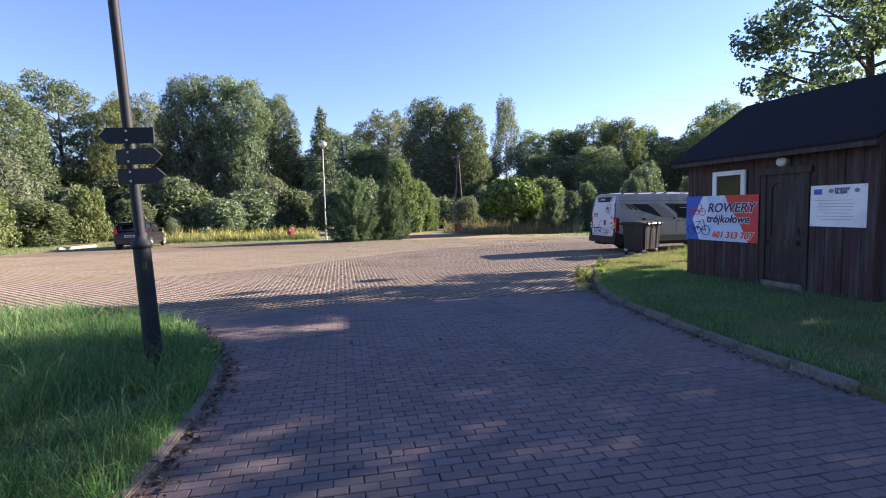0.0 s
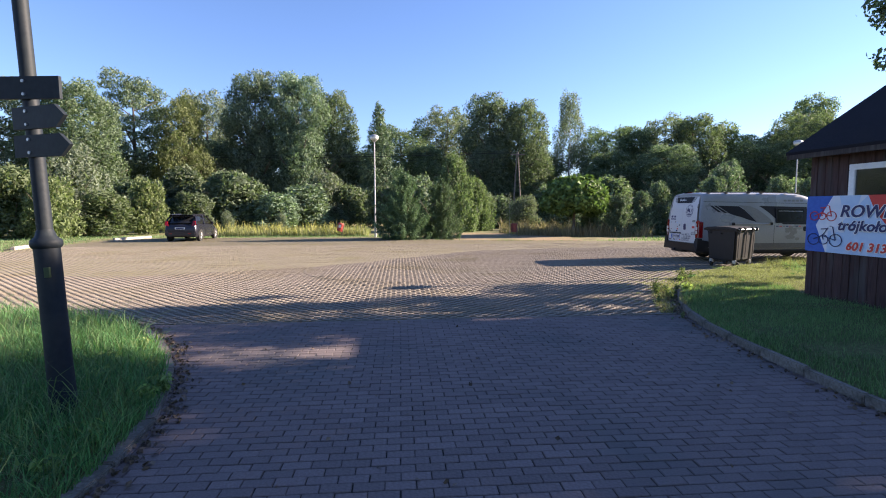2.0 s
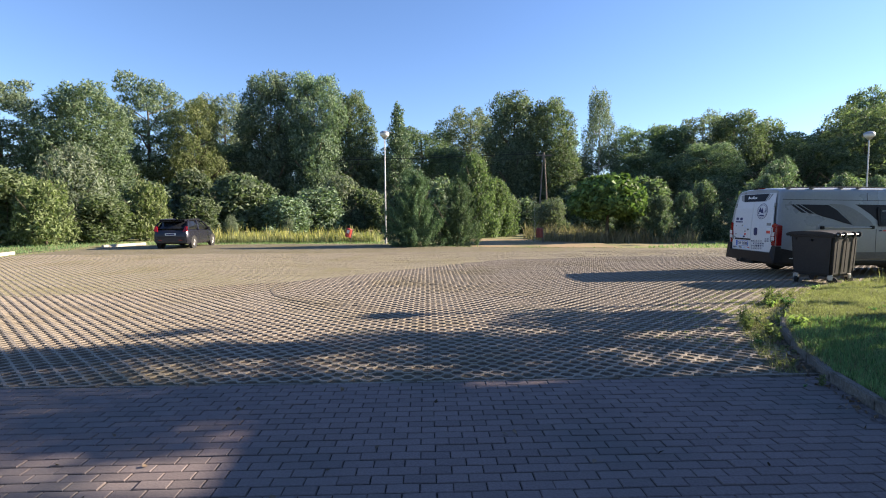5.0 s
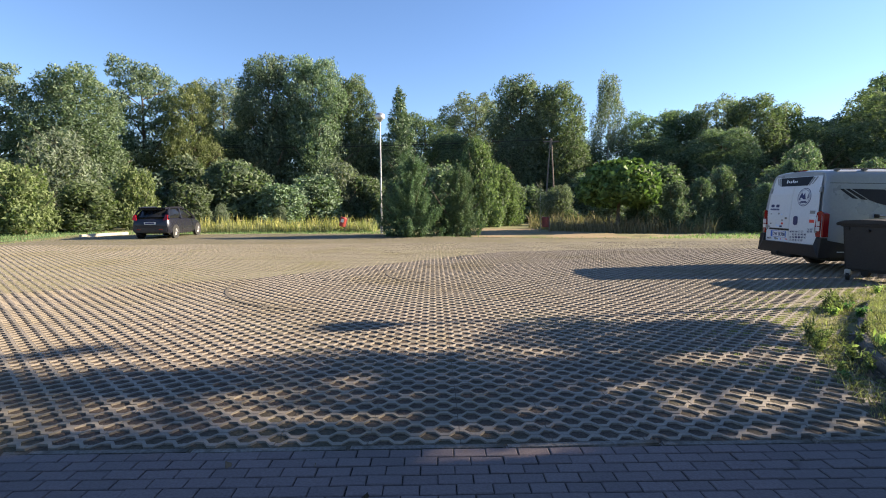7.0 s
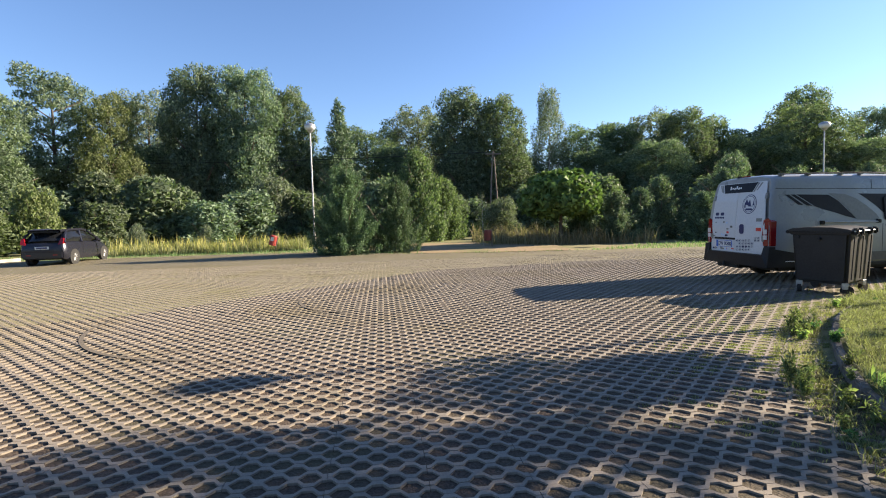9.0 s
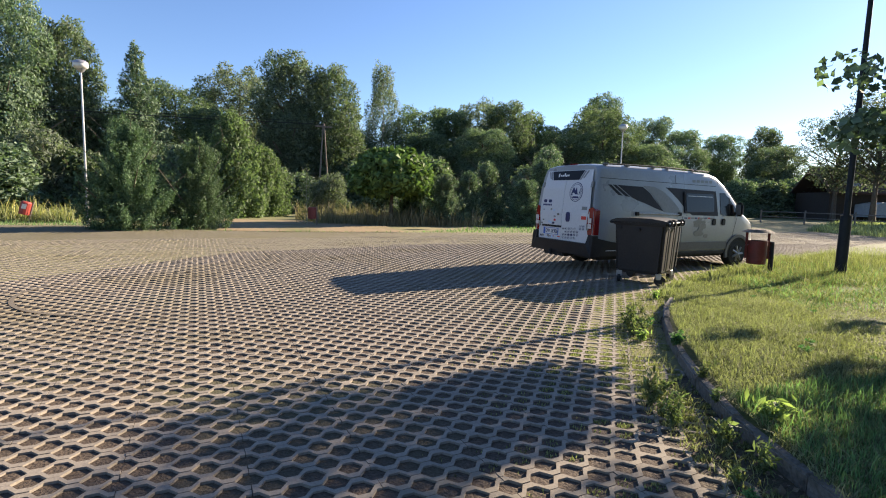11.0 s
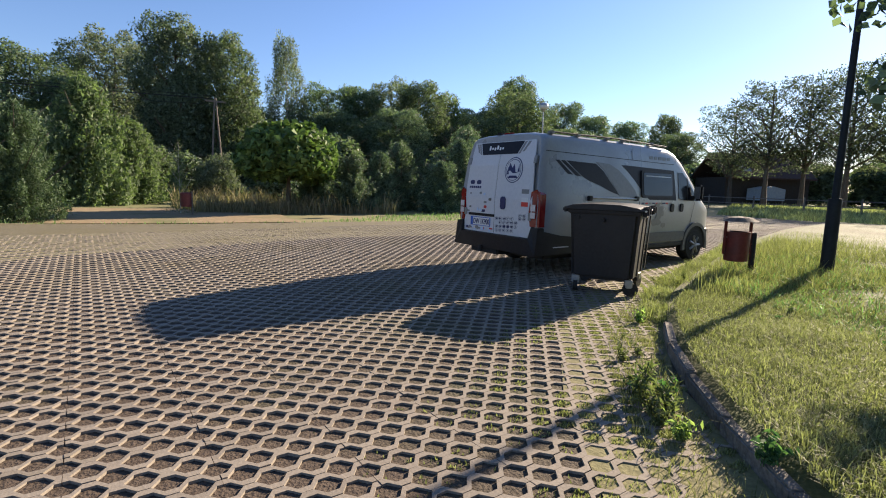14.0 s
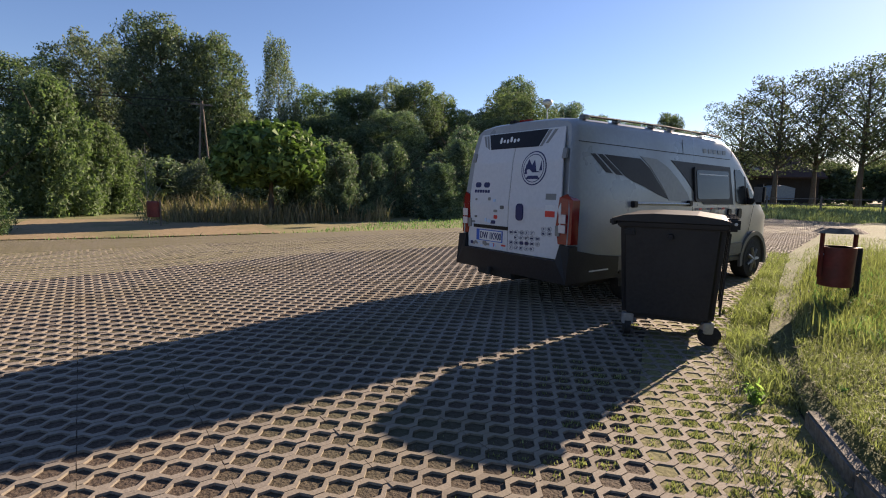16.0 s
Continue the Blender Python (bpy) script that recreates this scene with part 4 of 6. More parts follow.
for a, b in (((-1.69, -0.03, 1.0), (-1.07, -0.012, 1.1)), ((-1.69, -0.03, 0.36), (-1.07, -0.012, 0.48)), ((-1.69, -0.03, 0.48), (-1.60, -0.012, 2.28)), ((-1.16, -0.03, 0.48), (-1.07, -0.012, 2.28))):
    part("door_rail", boxed(a, b, 0.003), DOORWOOD, door)
arc = [(-1.60, 2.28), (-1.16, 2.28), (-1.16, 2.02)] + [(-1.38 + 0.22 * math.cos(t), 2.02 + 0.13 * math.sin(t)) for t in (math.pi * k / 10 for k in range(1, 10))] + [(-1.60, 2.02)]
part("arched_rail", slab(arc, lambda a, b: (a, -0.012, b), lambda a, b: (a, -0.03, b)), DOORWOOD, door)
part("door_handle", tubed([(-1.12, -0.05, 1.2), (-1.12, -0.05, 1.32)], [0.01, 0.01], 8), BLACKPL, door, "dark metal handle")
part("doorstep", boxed((-1.72, -0.10, 0.12), (-1.02, 0.02, 0.33), 0.01), GREYWOOD, hut, "pale weathered wooden doorstep")
win = thing("window", pose(0, 0, 0), "small white-framed window", "window")
win.name, win.parent = "window_frame", hut
for a, b in (((-2.82, -0.045, 2.34), (-2.11, 0.0, 2.43)), ((-2.82, -0.045, 1.5), (-2.11, 0.0, 1.58)), ((-2.82, -0.045, 1.58), (-2.73, 0.0, 2.34)), ((-2.20, -0.045, 1.58), (-2.11, 0.0, 2.34))):
    part("window_bar", boxed(a, b, 0.006), WHITE, hut, "white painted window bar")
bpy.data.objects.remove(win)
part("window_pane", boxed((-2.73, -0.018, 1.58), (-2.20, -0.012, 2.34)), PANE, hut, "dark reflecting glass pane")
part("corner_post", boxed((W1 - 0.1, -0.035, HB), (W1 + 0.02, 0.02, HT), 0.005), PLANK, hut)

lamp = thing("wall_lamp", hut.matrix_world @ pose(-1.4, -0.03, 2.5) @ Matrix.Diagonal((0.9, 1.0, 1.04, 1)), "round opal wall lamp over the hut door", "lamp")
part("lamp_base", tubed([(0, 0.03, 0), (0, 0.0, 0)], [0.09, 0.085], 20), STEEL, lamp)
bm = lathe([(0.001, 0.0), (0.05, 0.005), (0.082, 0.03), (0.088, 0.06), (0.07, 0.1), (0.03, 0.12), (0.001, 0.124)], 20)
bmesh.ops.rotate(bm, verts=bm.verts, matrix=Euler((radians(90), 0, 0)).to_matrix())
smooth(part("shade", bm, OPAL, lamp, "round opal glass shade"), 60)

# banner: x from 0 to 1.63, z from 0 to 0.93, a print on cloth
banner = thing("advertising_banner", hut.matrix_world @ pose(-3.45, -0.045, 1.0, 0, 0, 0), "blue, white and red printed banner hung on the hut wall", "banner")
BW, BH = 1.63, 0.94
flat = lambda d: (lambda a, b: (a, d + 0.006 * math.sin(a * 7), b))  # noqa: E731


def cloth(name, outline, d, material, label=""):
    return part(name, slab(outline, flat(d + 0.003), flat(d)), material, banner, label)


cloth("cloth", [(BW * k / 12, 0) for k in range(13)] + [(BW * k / 12, BH) for k in range(12, -1, -1)], 0.0, PALEBLUE, "pale blue printed cloth")
cloth("red_field", [(1.16, 0), (BW, 0), (BW, BH), (0.93, BH), (1.06, 0.62)], -0.004, REDPRINT)
cloth("blue_field", [(0, 0), (0.34, 0), (0.16, 0.45), (0.42, BH), (0, BH)], -0.004, BLUE)
cloth("white_field", [(0.34, 0), (1.16, 0), (1.10, 0.3), (0.5, 0.42), (0.93, BH), (0.42, BH), (0.16, 0.45)], -0.004, surface("banner_white", (0.60, 0.66, 0.74), (0.72, 0.74, 0.78), 6, 0.5, 0))
for txt, x, z, s, mat_, wd in (("ROWERY", 0.545, 0.60, 0.265, NAVY, 0.92), ("trójkołowe", 0.52, 0.385, 0.225, NAVY, 0.93), ("601 313 707", 0.66, 0.07, 0.185, REDPRINT, 0.93)):
    lettering(txt, s, banner, WHITE, pose(x - 0.004, -0.0115, z - 0.004, 90), "lettering_edge", 0.22, 0.016, wd)
    lettering(txt, s, banner, mat_, pose(x, -0.015, z, 90), "lettering", 0.22, 0.006, wd)
for ox, oz, sc, mt in ((0.06, 0.52, 0.85, REDPRINT), (0.04, 0.10, 1.1, NAVY)):
    for wx, wr in ((0.09, 0.085), (0.24, 0.07), (0.42, 0.09)):
        ring = [(wx + wr * math.cos(2 * math.pi * k / 24), 0.1 + wr * math.sin(2 * math.pi * k / 24)) for k in range(25)]
        bm = bmesh.new()
        tube(bm, [(ox + a * sc, -0.012 + 0.006 * math.sin((ox + a * sc) * 7), oz + b * sc) for a, b in ring], [0.007] * 25, 5, False)
        part("printed_wheel", bm, mt, banner)
    for pts in ([(0.09, 0.1), (0.22, 0.16), (0.30, 0.28)], [(0.22, 0.16), (0.42, 0.1)], [(0.24, 0.1), (0.22, 0.16)], [(0.42, 0.1), (0.37, 0.3), (0.33, 0.31)], [(0.20, 0.26), (0.28, 0.27)]):
        part("printed_frame", tubed([(ox + a * sc, -0.012 + 0.006 * math.sin((ox + a * sc) * 7), oz + b * sc) for a, b in pts], [0.008] * len(pts), 5), mt, banner)

sign = thing("information_board", hut.matrix_world @ pose(-0.95, -0.04, 1.36), "white printed information board screwed to the hut", "sign")
part("board", boxed((0, 0, 0), (0.78, 0.012, 0.68), 0.003), WHITE, sign)
part("flag_mark", boxed((0.05, -0.003, 0.53), (0.17, -0.001, 0.62)), BLUE, sign)
for cx in (0.30, 0.65):
    part("round_mark", tubed([(cx, -0.001, 0.585), (cx, -0.004, 0.585)], [0.035, 0.035], 14), GREYVINYL, sign)
lettering("DOLNY", 0.06, sign, NAVY, pose(0.35, -0.004, 0.59, 90), bold=0.003)
lettering("ŚLĄSK", 0.06, sign, NAVY, pose(0.35, -0.004, 0.54, 90), bold=0.003)
for k, (a, b) in enumerate(((0.06, 0.6), (0.12, 0.62), (0.1, 0.6), (0.14, 0.6), (0.2, 0.56), (0.1, 0.62), (0.16, 0.58))):
    part("print_line", boxed((a, -0.003, 0.43 - k * 0.052), (b, -0.001, 0.436 - k * 0.052)), GREYVINYL, sign)
for cx, cz in ((0.03, 0.03), (0.75, 0.03), (0.03, 0.65), (0.75, 0.65)):
    part("screw", tubed([(cx, 0, cz), (cx, -0.006, cz)], [0.01, 0.008], 8), STEEL, sign)

# ---------------------------------------------------------------- camper van
van = thing("camper_van", pose(8.44, 16.43, 0, 0, 0, -0.2) @ Matrix.Diagonal((1.04, 1.0, 1.025, 1)), "silver-beige high-roofed camper van with white rear doors", "van")


def wall_y(z, w=1.0):
    return w - 0.12 * max(0.0, z - 1.2)


def tail_x(z):
    return 0.0 if z < 1.2 else 0.10 * (z - 1.2) + 0.12 * max(0.0, z - 1.75)


def loft(stations, bottom, tail=True, pull=1.2):
    bm = bmesh.new()
    rings = []
    for x, zt, w in stations:
        half = [(w - 0.06, bottom), (w - 0.01, bottom + 0.06), (w, bottom + 0.14)]
        for s in (0.3, 0.45, 0.6, 0.75, 0.88):
            z = bottom + s * (zt - bottom)
            half.append((wall_y(z, w), z))
        e = wall_y(zt, w)
        half += [(e, zt - 0.09), (e - 0.025, zt - 0.035), (e - 0.08, zt), (e * 0.6, zt + 0.035), (0.0, zt + 0.045)]
        ring = half + [(-y, z) for y, z in half[-2::-1]]
        rings.append([bm.verts.new((x + (tail_x(z) * max(0.0, 1 - x / pull) if tail else 0), y, z)) for y, z in ring])
    for a, b in zip(rings, rings[1:]):
        for i in range(len(a) - 1):
            bm.faces.new((a[i], a[i + 1], b[i + 1], b[i]))
        bm.faces.new((a[-1], a[0], b[0], b[-1]))
    bm.faces.new(rings[0])
    bm.faces.new(rings[-1][::-1])
    return bm


VAN = [(0.02, 2.2, 0.965), (0.06, 2.22, 0.985), (0.18, 2.235, 1.0), (0.6, 2.24, 1.0), (1.5, 2.24, 1.0), (2.6, 2.23, 1.0), (3.5, 2.2, 1.0), (3.75, 2.13, 1.0), (4.0, 1.96, 1.0), (4.25, 1.74, 0.995), (4.5, 1.5, 0.985), (4.68, 1.32, 0.975), (4.85, 1.22, 0.96), (5.1, 1.1, 0.91), (5.28, 0.95, 0.82), (5.36, 0.75, 0.72)]
smooth(part("body", loft(VAN, 0.36), VANSIDE, van), 40)
SIDE = lambda d: (lambda x, z: (x, -wall_y(z) - d, z))  # noqa: E731
REAR = lambda d: (lambda y, z: (tail_x(z) + 0.02 - d, y, z))  # noqa: E731


def on_side(name, outline, material, d=0.006, label=""):
    return part(name, slab(outline, SIDE(0.001), SIDE(d)), material, van, label)


def on_rear(name, outline, material, d=0.006, label="", parent=None):
    return part(name, slab(outline, REAR(-0.004), REAR(d)), material, parent or van, label)


def rounded(x0, z0, x1, z1, r, n=4):
    out = []
    for cx, cz, a in ((x1 - r, z0 + r, -90), (x1 - r, z1 - r, 0), (x0 + r, z1 - r, 90), (x0 + r, z0 + r, 180)):
        out += [(cx + r * math.cos(radians(a + 90 * k / n)), cz + r * math.sin(radians(a + 90 * k / n))) for k in range(n + 1)]
    return out


# side: local x from the rear, z up
on_side("stripe", [(0.40, 1.84), (0.48, 1.84), (0.79, 1.62), (0.67, 1.63)], GRAPHIC)
on_side("stripe", [(0.52, 1.84), (0.61, 1.84), (0.99, 1.60), (0.86, 1.61)], GRAPHIC)
on_side("dark_panel", [(0.65, 1.84), (1.36, 1.82), (1.56, 1.70), (1.72, 1.54), (1.85, 1.42), (1.95, 1.31), (1.72, 1.37), (1.46, 1.46), (1.2, 1.53), (1.04, 1.59)], GRAPHIC, label="black glazed swoosh panel")
on_side("grey_band", [(1.36, 1.85), (1.72, 1.83), (1.98, 1.73), (2.22, 1.57), (2.42, 1.40), (2.50, 1.27), (1.97, 1.29), (1.86, 1.43), (1.73, 1.56), (1.57, 1.72)], GREYVINYL)
on_side("dark_panel", [(2.05, 1.83), (3.68, 1.79), (3.74, 1.22), (2.86, 1.23), (2.66, 1.36), (2.42, 1.58), (2.2, 1.74)], GRAPHIC, label="black panel round the side window")
on_side("window_frame", rounded(2.60, 1.27, 3.62, 1.76, 0.05), BLACKPL, 0.03)
on_side("window_pane", rounded(2.65, 1.31, 3.57, 1.72, 0.04), GLASSD, 0.036, "dark acrylic side window")
on_side("awning_slit", [(2.70, 1.655), (3.52, 1.645), (3.52, 1.66), (2.70, 1.67)], STEEL, 0.042)
on_side("door_window", [(3.82, 1.76), (3.98, 1.76), (4.12, 1.65), (4.34, 1.44), (4.46, 1.28), (4.46, 1.21), (3.95, 1.23), (3.84, 1.26)], GLASSD, 0.01, "cab door window")
on_side("window_divider", [(4.13, 1.66), (4.16, 1.63), (4.16, 1.22), (4.13, 1.22)], BLACKPL, 0.014)
for pts in ([(3.74, 2.05), (3.75, 2.05), (3.80, 0.5), (3.79, 0.5)], [(2.36, 2.12), (2.37, 2.12), (2.37, 1.92), (2.36, 1.92)], [(0.2, 1.965), (3.7, 1.90), (3.7, 1.91), (0.2, 1.975)], [(2.55, 1.2), (2.56, 1.2), (2.56, 0.5), (2.55, 0.5)], [(4.42, 1.2), (4.43, 1.2), (4.30, 0.72), (4.29, 0.72)]):
    on_side("panel_gap", pts, BLACKPL, 0.003)
on_side("rub_strip", rounded(0.02, 0.44, 4.1, 0.62, 0.03), CLADDING, 0.02, "grey lower cladding")
on_side("sill", [(0.9, 0.34), (4.1, 0.34), (4.1, 0.40), (0.9, 0.40)], BLACKPL, 0.012)
for xx in (3.60, 3.93):
    on_side("door_handle", rounded(xx - 0.05, 1.0, xx + 0.05, 1.16, 0.045), BLACKPL, 0.03)
random.seed(14)
for k in range(14):
    xx, zz = random.uniform(2.95, 3.45), random.uniform(0.72, 1.12)
    on_side("country_patch", [(xx + random.uniform(0.05, 0.11) * math.cos(a), zz + random.uniform(0.04, 0.08) * math.sin(a)) for a in (2 * math.pi * j / 7 for j in range(7))], GREYVINYL, 0.004 + 0.0004 * k)
for k in range(9):
    on_side("print_mark", [(2.62 + k * 0.11, 1.15), (2.70 + k * 0.11, 1.15), (2.70 + k * 0.11, 1.18), (2.62 + k * 0.11, 1.18)], (NAVY, REDPRINT, GREYVINYL)[k % 3], 0.005)
for k in range(5):
    on_side("print_mark", rounded(2.9 + k * 0.14, 1.97, 3.0 + k * 0.14, 2.03, 0.015, 2), GREYVINYL, 0.005)
rail = part("awning_rail", tubed([(1.14, -1.03, 1.26), (2.46, -1.03, 1.24)], [0.016, 0.016], 8), STEEL, van, "thin grey rail")
for xx in (1.16, 2.44):
    part("rail_clamp", boxed((xx - 0.04, -1.05, 1.21), (xx + 0.04, -0.985, 1.29), 0.008), BLACKPL, van)
part("roof_rail", tubed([(0.4, -0.83, 2.268), (2.0, -0.84, 2.275), (3.5, -0.84, 2.235)], [0.014, 0.014, 0.014], 8), BLACKPL, van, "dark awning rail on the roof edge")
for xx in (0.4, 1.0, 1.75, 2.2, 3.05):
    part("roof_bracket", boxed((xx - 0.05, -0.85, 2.235), (xx + 0.05, -0.76, 2.285), 0.012), ALLOY, van)
part("roof_hatch", boxed((1.2, -0.3, 2.25), (1.9, 0.4, 2.3), 0.02), WHITE, van)
# rear doors, local y from -1 to 1


def banded(levels, d):
    """A door leaf that follows the bends of the rear face: levels of (z, y0, y1)."""
    bm = bmesh.new()
    hi = [[bm.verts.new(REAR(d)(y, z)) for y in (y0, y1)] for z, y0, y1 in levels]
    lo = [[bm.verts.new(REAR(-0.004)(y, z)) for y in (y0, y1)] for z, y0, y1 in levels]
    for i in range(len(levels) - 1):
        bm.faces.new((hi[i][0], hi[i][1], hi[i + 1][1], hi[i + 1][0]))
        for s in (0, 1):
            bm.faces.new((hi[i][s], hi[i + 1][s], lo[i + 1][s], lo[i][s]))
    for k in (0, -1):
        bm.faces.new((hi[k][0], hi[k][1], lo[k][1], lo[k][0]))
    return bm


part("rear_door", banded([(0.62, -0.86, 0.02), (1.2, -0.86, 0.02), (1.75, -0.81, 0.02), (2.14, -0.76, 0.02)], 0.012), VANREAR, van, "white right-hand rear door")
part("rear_door", banded([(0.62, 0.03, 0.84), (1.2, 0.03, 0.84), (1.75, 0.03, 0.80), (2.14, 0.03, 0.75)], 0.012), VANREAR, van, "white left-hand rear door with number plate")
part("door_gap", banded([(0.62, 0.021, 0.029), (1.2, 0.021, 0.029), (1.75, 0.021, 0.029), (2.14, 0.021, 0.029)], 0.006), BLACKPL, van)
on_rear("top_panel", [(-0.50, 2.13), (0.58, 2.13), (0.50, 1.93), (-0.38, 1.93)], GRAPHIC, 0.016, "dark tinted panel with script print")
for k in range(2):
    on_rear("stripe", [(-0.56 - 0.09 * k, 2.12), (-0.51 - 0.09 * k, 2.12), (-0.40 - 0.09 * k, 1.93 + 0.03 * k), (-0.44 - 0.09 * k, 1.93 + 0.03 * k)], GREYVINYL, 0.016)
    on_rear("stripe", [(0.60 + 0.06 * k, 2.12), (0.64 + 0.06 * k, 2.12), (0.57 + 0.06 * k, 1.95 + 0.03 * k), (0.53 + 0.06 * k, 1.93 + 0.03 * k)], GREYVINYL, 0.016)
for k in range(6):
    on_rear("script_mark", rounded(0.30 - 0.065 * k, 2.0 + 0.01 * (k % 2), 0.34 - 0.065 * k, 2.05 + 0.03 * (k % 3 == 0), 0.015, 2), WHITE, 0.019)
for r, mt, d in ((0.21, NAVY, 0.016), (0.195, VANREAR, 0.0175), (0.175, NAVY, 0.0185), (0.165, VANREAR, 0.0195)):
    on_rear("round_logo", [(-0.36 + r * math.cos(2 * math.pi * k / 28), 1.67 + r * 0.98 * math.sin(2 * math.pi * k / 28)) for k in range(28)], mt, d)
for pts in ([(-0.50, 1.62), (-0.42, 1.62), (-0.37, 1.77), (-0.33, 1.70), (-0.27, 1.78), (-0.21, 1.64), (-0.29, 1.66), (-0.35, 1.62)], [(-0.48, 1.54), (-0.24, 1.54), (-0.28, 1.58), (-0.44, 1.58)], [(-0.51, 1.64), (-0.46, 1.64), (-0.485, 1.76)], [(-0.26, 1.60), (-0.21, 1.60), (-0.235, 1.72)]):
    on_rear("logo_mark", pts, NAVY, 0.0205)
on_rear("rear_handle", rounded(-0.25, 1.03, -0.13, 1.24, 0.05), NAVY, 0.03)
on_rear("plate_slot", [(0.02, 0.89), (0.72, 0.89), (0.72, 0.935), (0.02, 0.935)], BLACKPL, 0.02)
plate = on_rear("number_plate", [(0.12, 0.72), (0.65, 0.72), (0.65, 0.87), (0.12, 0.87)], BLUE, 0.022)
on_rear("plate_field", [(0.13, 0.73), (0.58, 0.73), (0.58, 0.86), (0.13, 0.86)], PLATEW, 0.024, parent=van)
lettering("DW 1K900", 0.128, van, NAVY, pose(0.02 + tail_x(0.8) - 0.026, 0.568, 0.752, 90, 0, -90), "plate_letters", 0, 0.001, 0.72)
for hz in (1.83, 0.95):
    for hy in (-0.83, 0.80):
        on_rear("hinge", rounded(hy - 0.03, hz - 0.06, hy + 0.03, hz + 0.06, 0.01, 2), GREYVINYL, 0.03)
random.seed(15)
STICK = (GREYVINYL, GREYVINYL, CLADDING, REDPRINT, PALEBLUE, GREYVINYL, NAVY, PALEBLUE)
CODES = ((0.93, ("", "", "", "", "", "", "B", "AL")), (0.875, ("BG", "BIH", "CH", "F", "F", "", "NL", "GB")), (0.81, ("", "EST", "LT", "LV", "MNE", "RO")), (0.745, ("GR", "HR", "", "", "MK", "D")), (0.68, ("E", "CZ", "SK", "H", "PL")))
for z0, codes in CODES:
    for k, code in enumerate(codes):
        y, z = -0.02 - 0.03 - k * 0.093, z0 + k * 0.004
        if not code and z0 > 0.8:
            continue
        bm = bmesh.new()
        tube(bm, [(0.02 + tail_x(z) - 0.0145, y + 0.037 * math.cos(t), z + 0.027 * math.sin(t)) for t in (2 * math.pi * j / 14 for j in range(15))], [0.0025] * 15, 4, False)
        part("oval_sticker", bm, GREYVINYL, van)
        if code:
            s = 0.036 if len(code) < 3 else 0.028
            lettering(code, s, van, NAVY, pose(0.02 + tail_x(z) - 0.0145, y + 0.0125 * len(code), z - s * 0.34, 90, 0, -90), "sticker_letters", 0, 0.0008)
        else:
            on_rear("sticker_mark", rounded(y - 0.03, z - 0.02, y + 0.03, z + 0.02, 0.018, 3), NAVY, 0.0145)
for k in range(26):
    y, z = random.uniform(0.08, 0.76), random.choice((random.uniform(0.96, 1.3), random.uniform(0.645, 0.70)))
    w, h = random.uniform(0.015, 0.04), random.uniform(0.01, 0.028)
    on_rear("sticker", rounded(y - w, z - h, y + w, z + h, min(w, h) * 0.6, 3), random.choice(STICK), 0.0135 + 0.0002 * k)
for k in range(6):
    on_rear("sticker", rounded(0.42 + 0.055 * k, 1.36, 0.465 + 0.055 * k, 1.40, 0.008, 2), NAVY, 0.015)
for y in (0.50, 0.68):
    on_rear("sticker", rounded(y - 0.07, 1.43, y + 0.05, 1.50, 0.03, 3), NAVY, 0.015)
on_rear("flag_sticker", [(-0.77, 1.17), (-0.62, 1.17), (-0.62, 1.24), (-0.77, 1.24)], PLATEW, 0.016)
on_rear("flag_sticker", [(-0.77, 1.10), (-0.62, 1.10), (-0.62, 1.17), (-0.77, 1.17)], REDPRINT, 0.016)
on_rear("sticker", [(-0.77, 1.30), (-0.61, 1.30), (-0.61, 1.37), (-0.77, 1.37)], GREYVINYL, 0.016)
# tail lamps wrap the corners
for s in (-1, 1):
    bm = bmesh.new()
    prof = [(0.84, 0.80), (0.80, 1.02), (0.83, 1.33), (0.93, 1.37), (1.006, 1.30), (1.012, 0.98), (1.006, 0.80)]
    rear_ = [bm.verts.new((tail_x(z) + (0.0 if y < 0.95 else 0.03), s * y, z)) for y, z in prof]
    fore = [bm.verts.new((tail_x(z) + (0.05 if y < 0.95 else 0.15), s * min(y, 1.006), z)) for y, z in prof]
    bm.faces.new(rear_)
    bm.faces.new(fore[::-1])
    for i in range(len(prof)):
        j = (i + 1) % len(prof)
        bm.faces.new((rear_[i], rear_[j], fore[j], fore[i]))
    tl = part("tail_lamp", bm, REDLAMP, van, "red and clear tail lamp")
    for z0, z1 in ((0.93, 1.02), (1.04, 1.14)):
        part("clear_lens", slab([(s * 0.85, z0), (s * 0.95, z0), (s * 0.95, z1), (s * 0.85, z1)], lambda y, z: (-0.004, y, z), lambda y, z: (-0.012, y, z)), CLEARLAMP, tl)
bm = bmesh.new()
prof = [(-1.03, 0.36), (1.03, 0.36), (1.03, 0.78), (0.87, 0.80), (0.84, 0.61), (-0.86, 0.61), (-0.88, 0.80), (-1.03, 0.78)]
part("rear_bumper", slab(prof, lambda y, z: (0.12, y, z), lambda y, z: (-0.06 if z < 0.7 else -0.012, y, z)), BLACKPL, van, "black plastic rear bumper")
on_side("bumper_side", [(-0.02, 0.36), (0.9, 0.36), (0.9, 0.62), (0.5, 0.66), (-0.02, 0.76)], BLACKPL, 0.022)
on_side("reflector", [(0.35, 0.47), (0.7, 0.47), (0.7, 0.485), (0.35, 0.485)], PLATEW, 0.028)
part("tow_bracket", boxed((-0.02, -0.12, 0.27), (0.3, 0.6, 0.37), 0.02), RUBBER, van)
part("tow_ball", tubed([(-0.1, 0.24, 0.3), (-0.1, 0.24, 0.4)], [0.035, 0.03], 8), RUBBER, van)
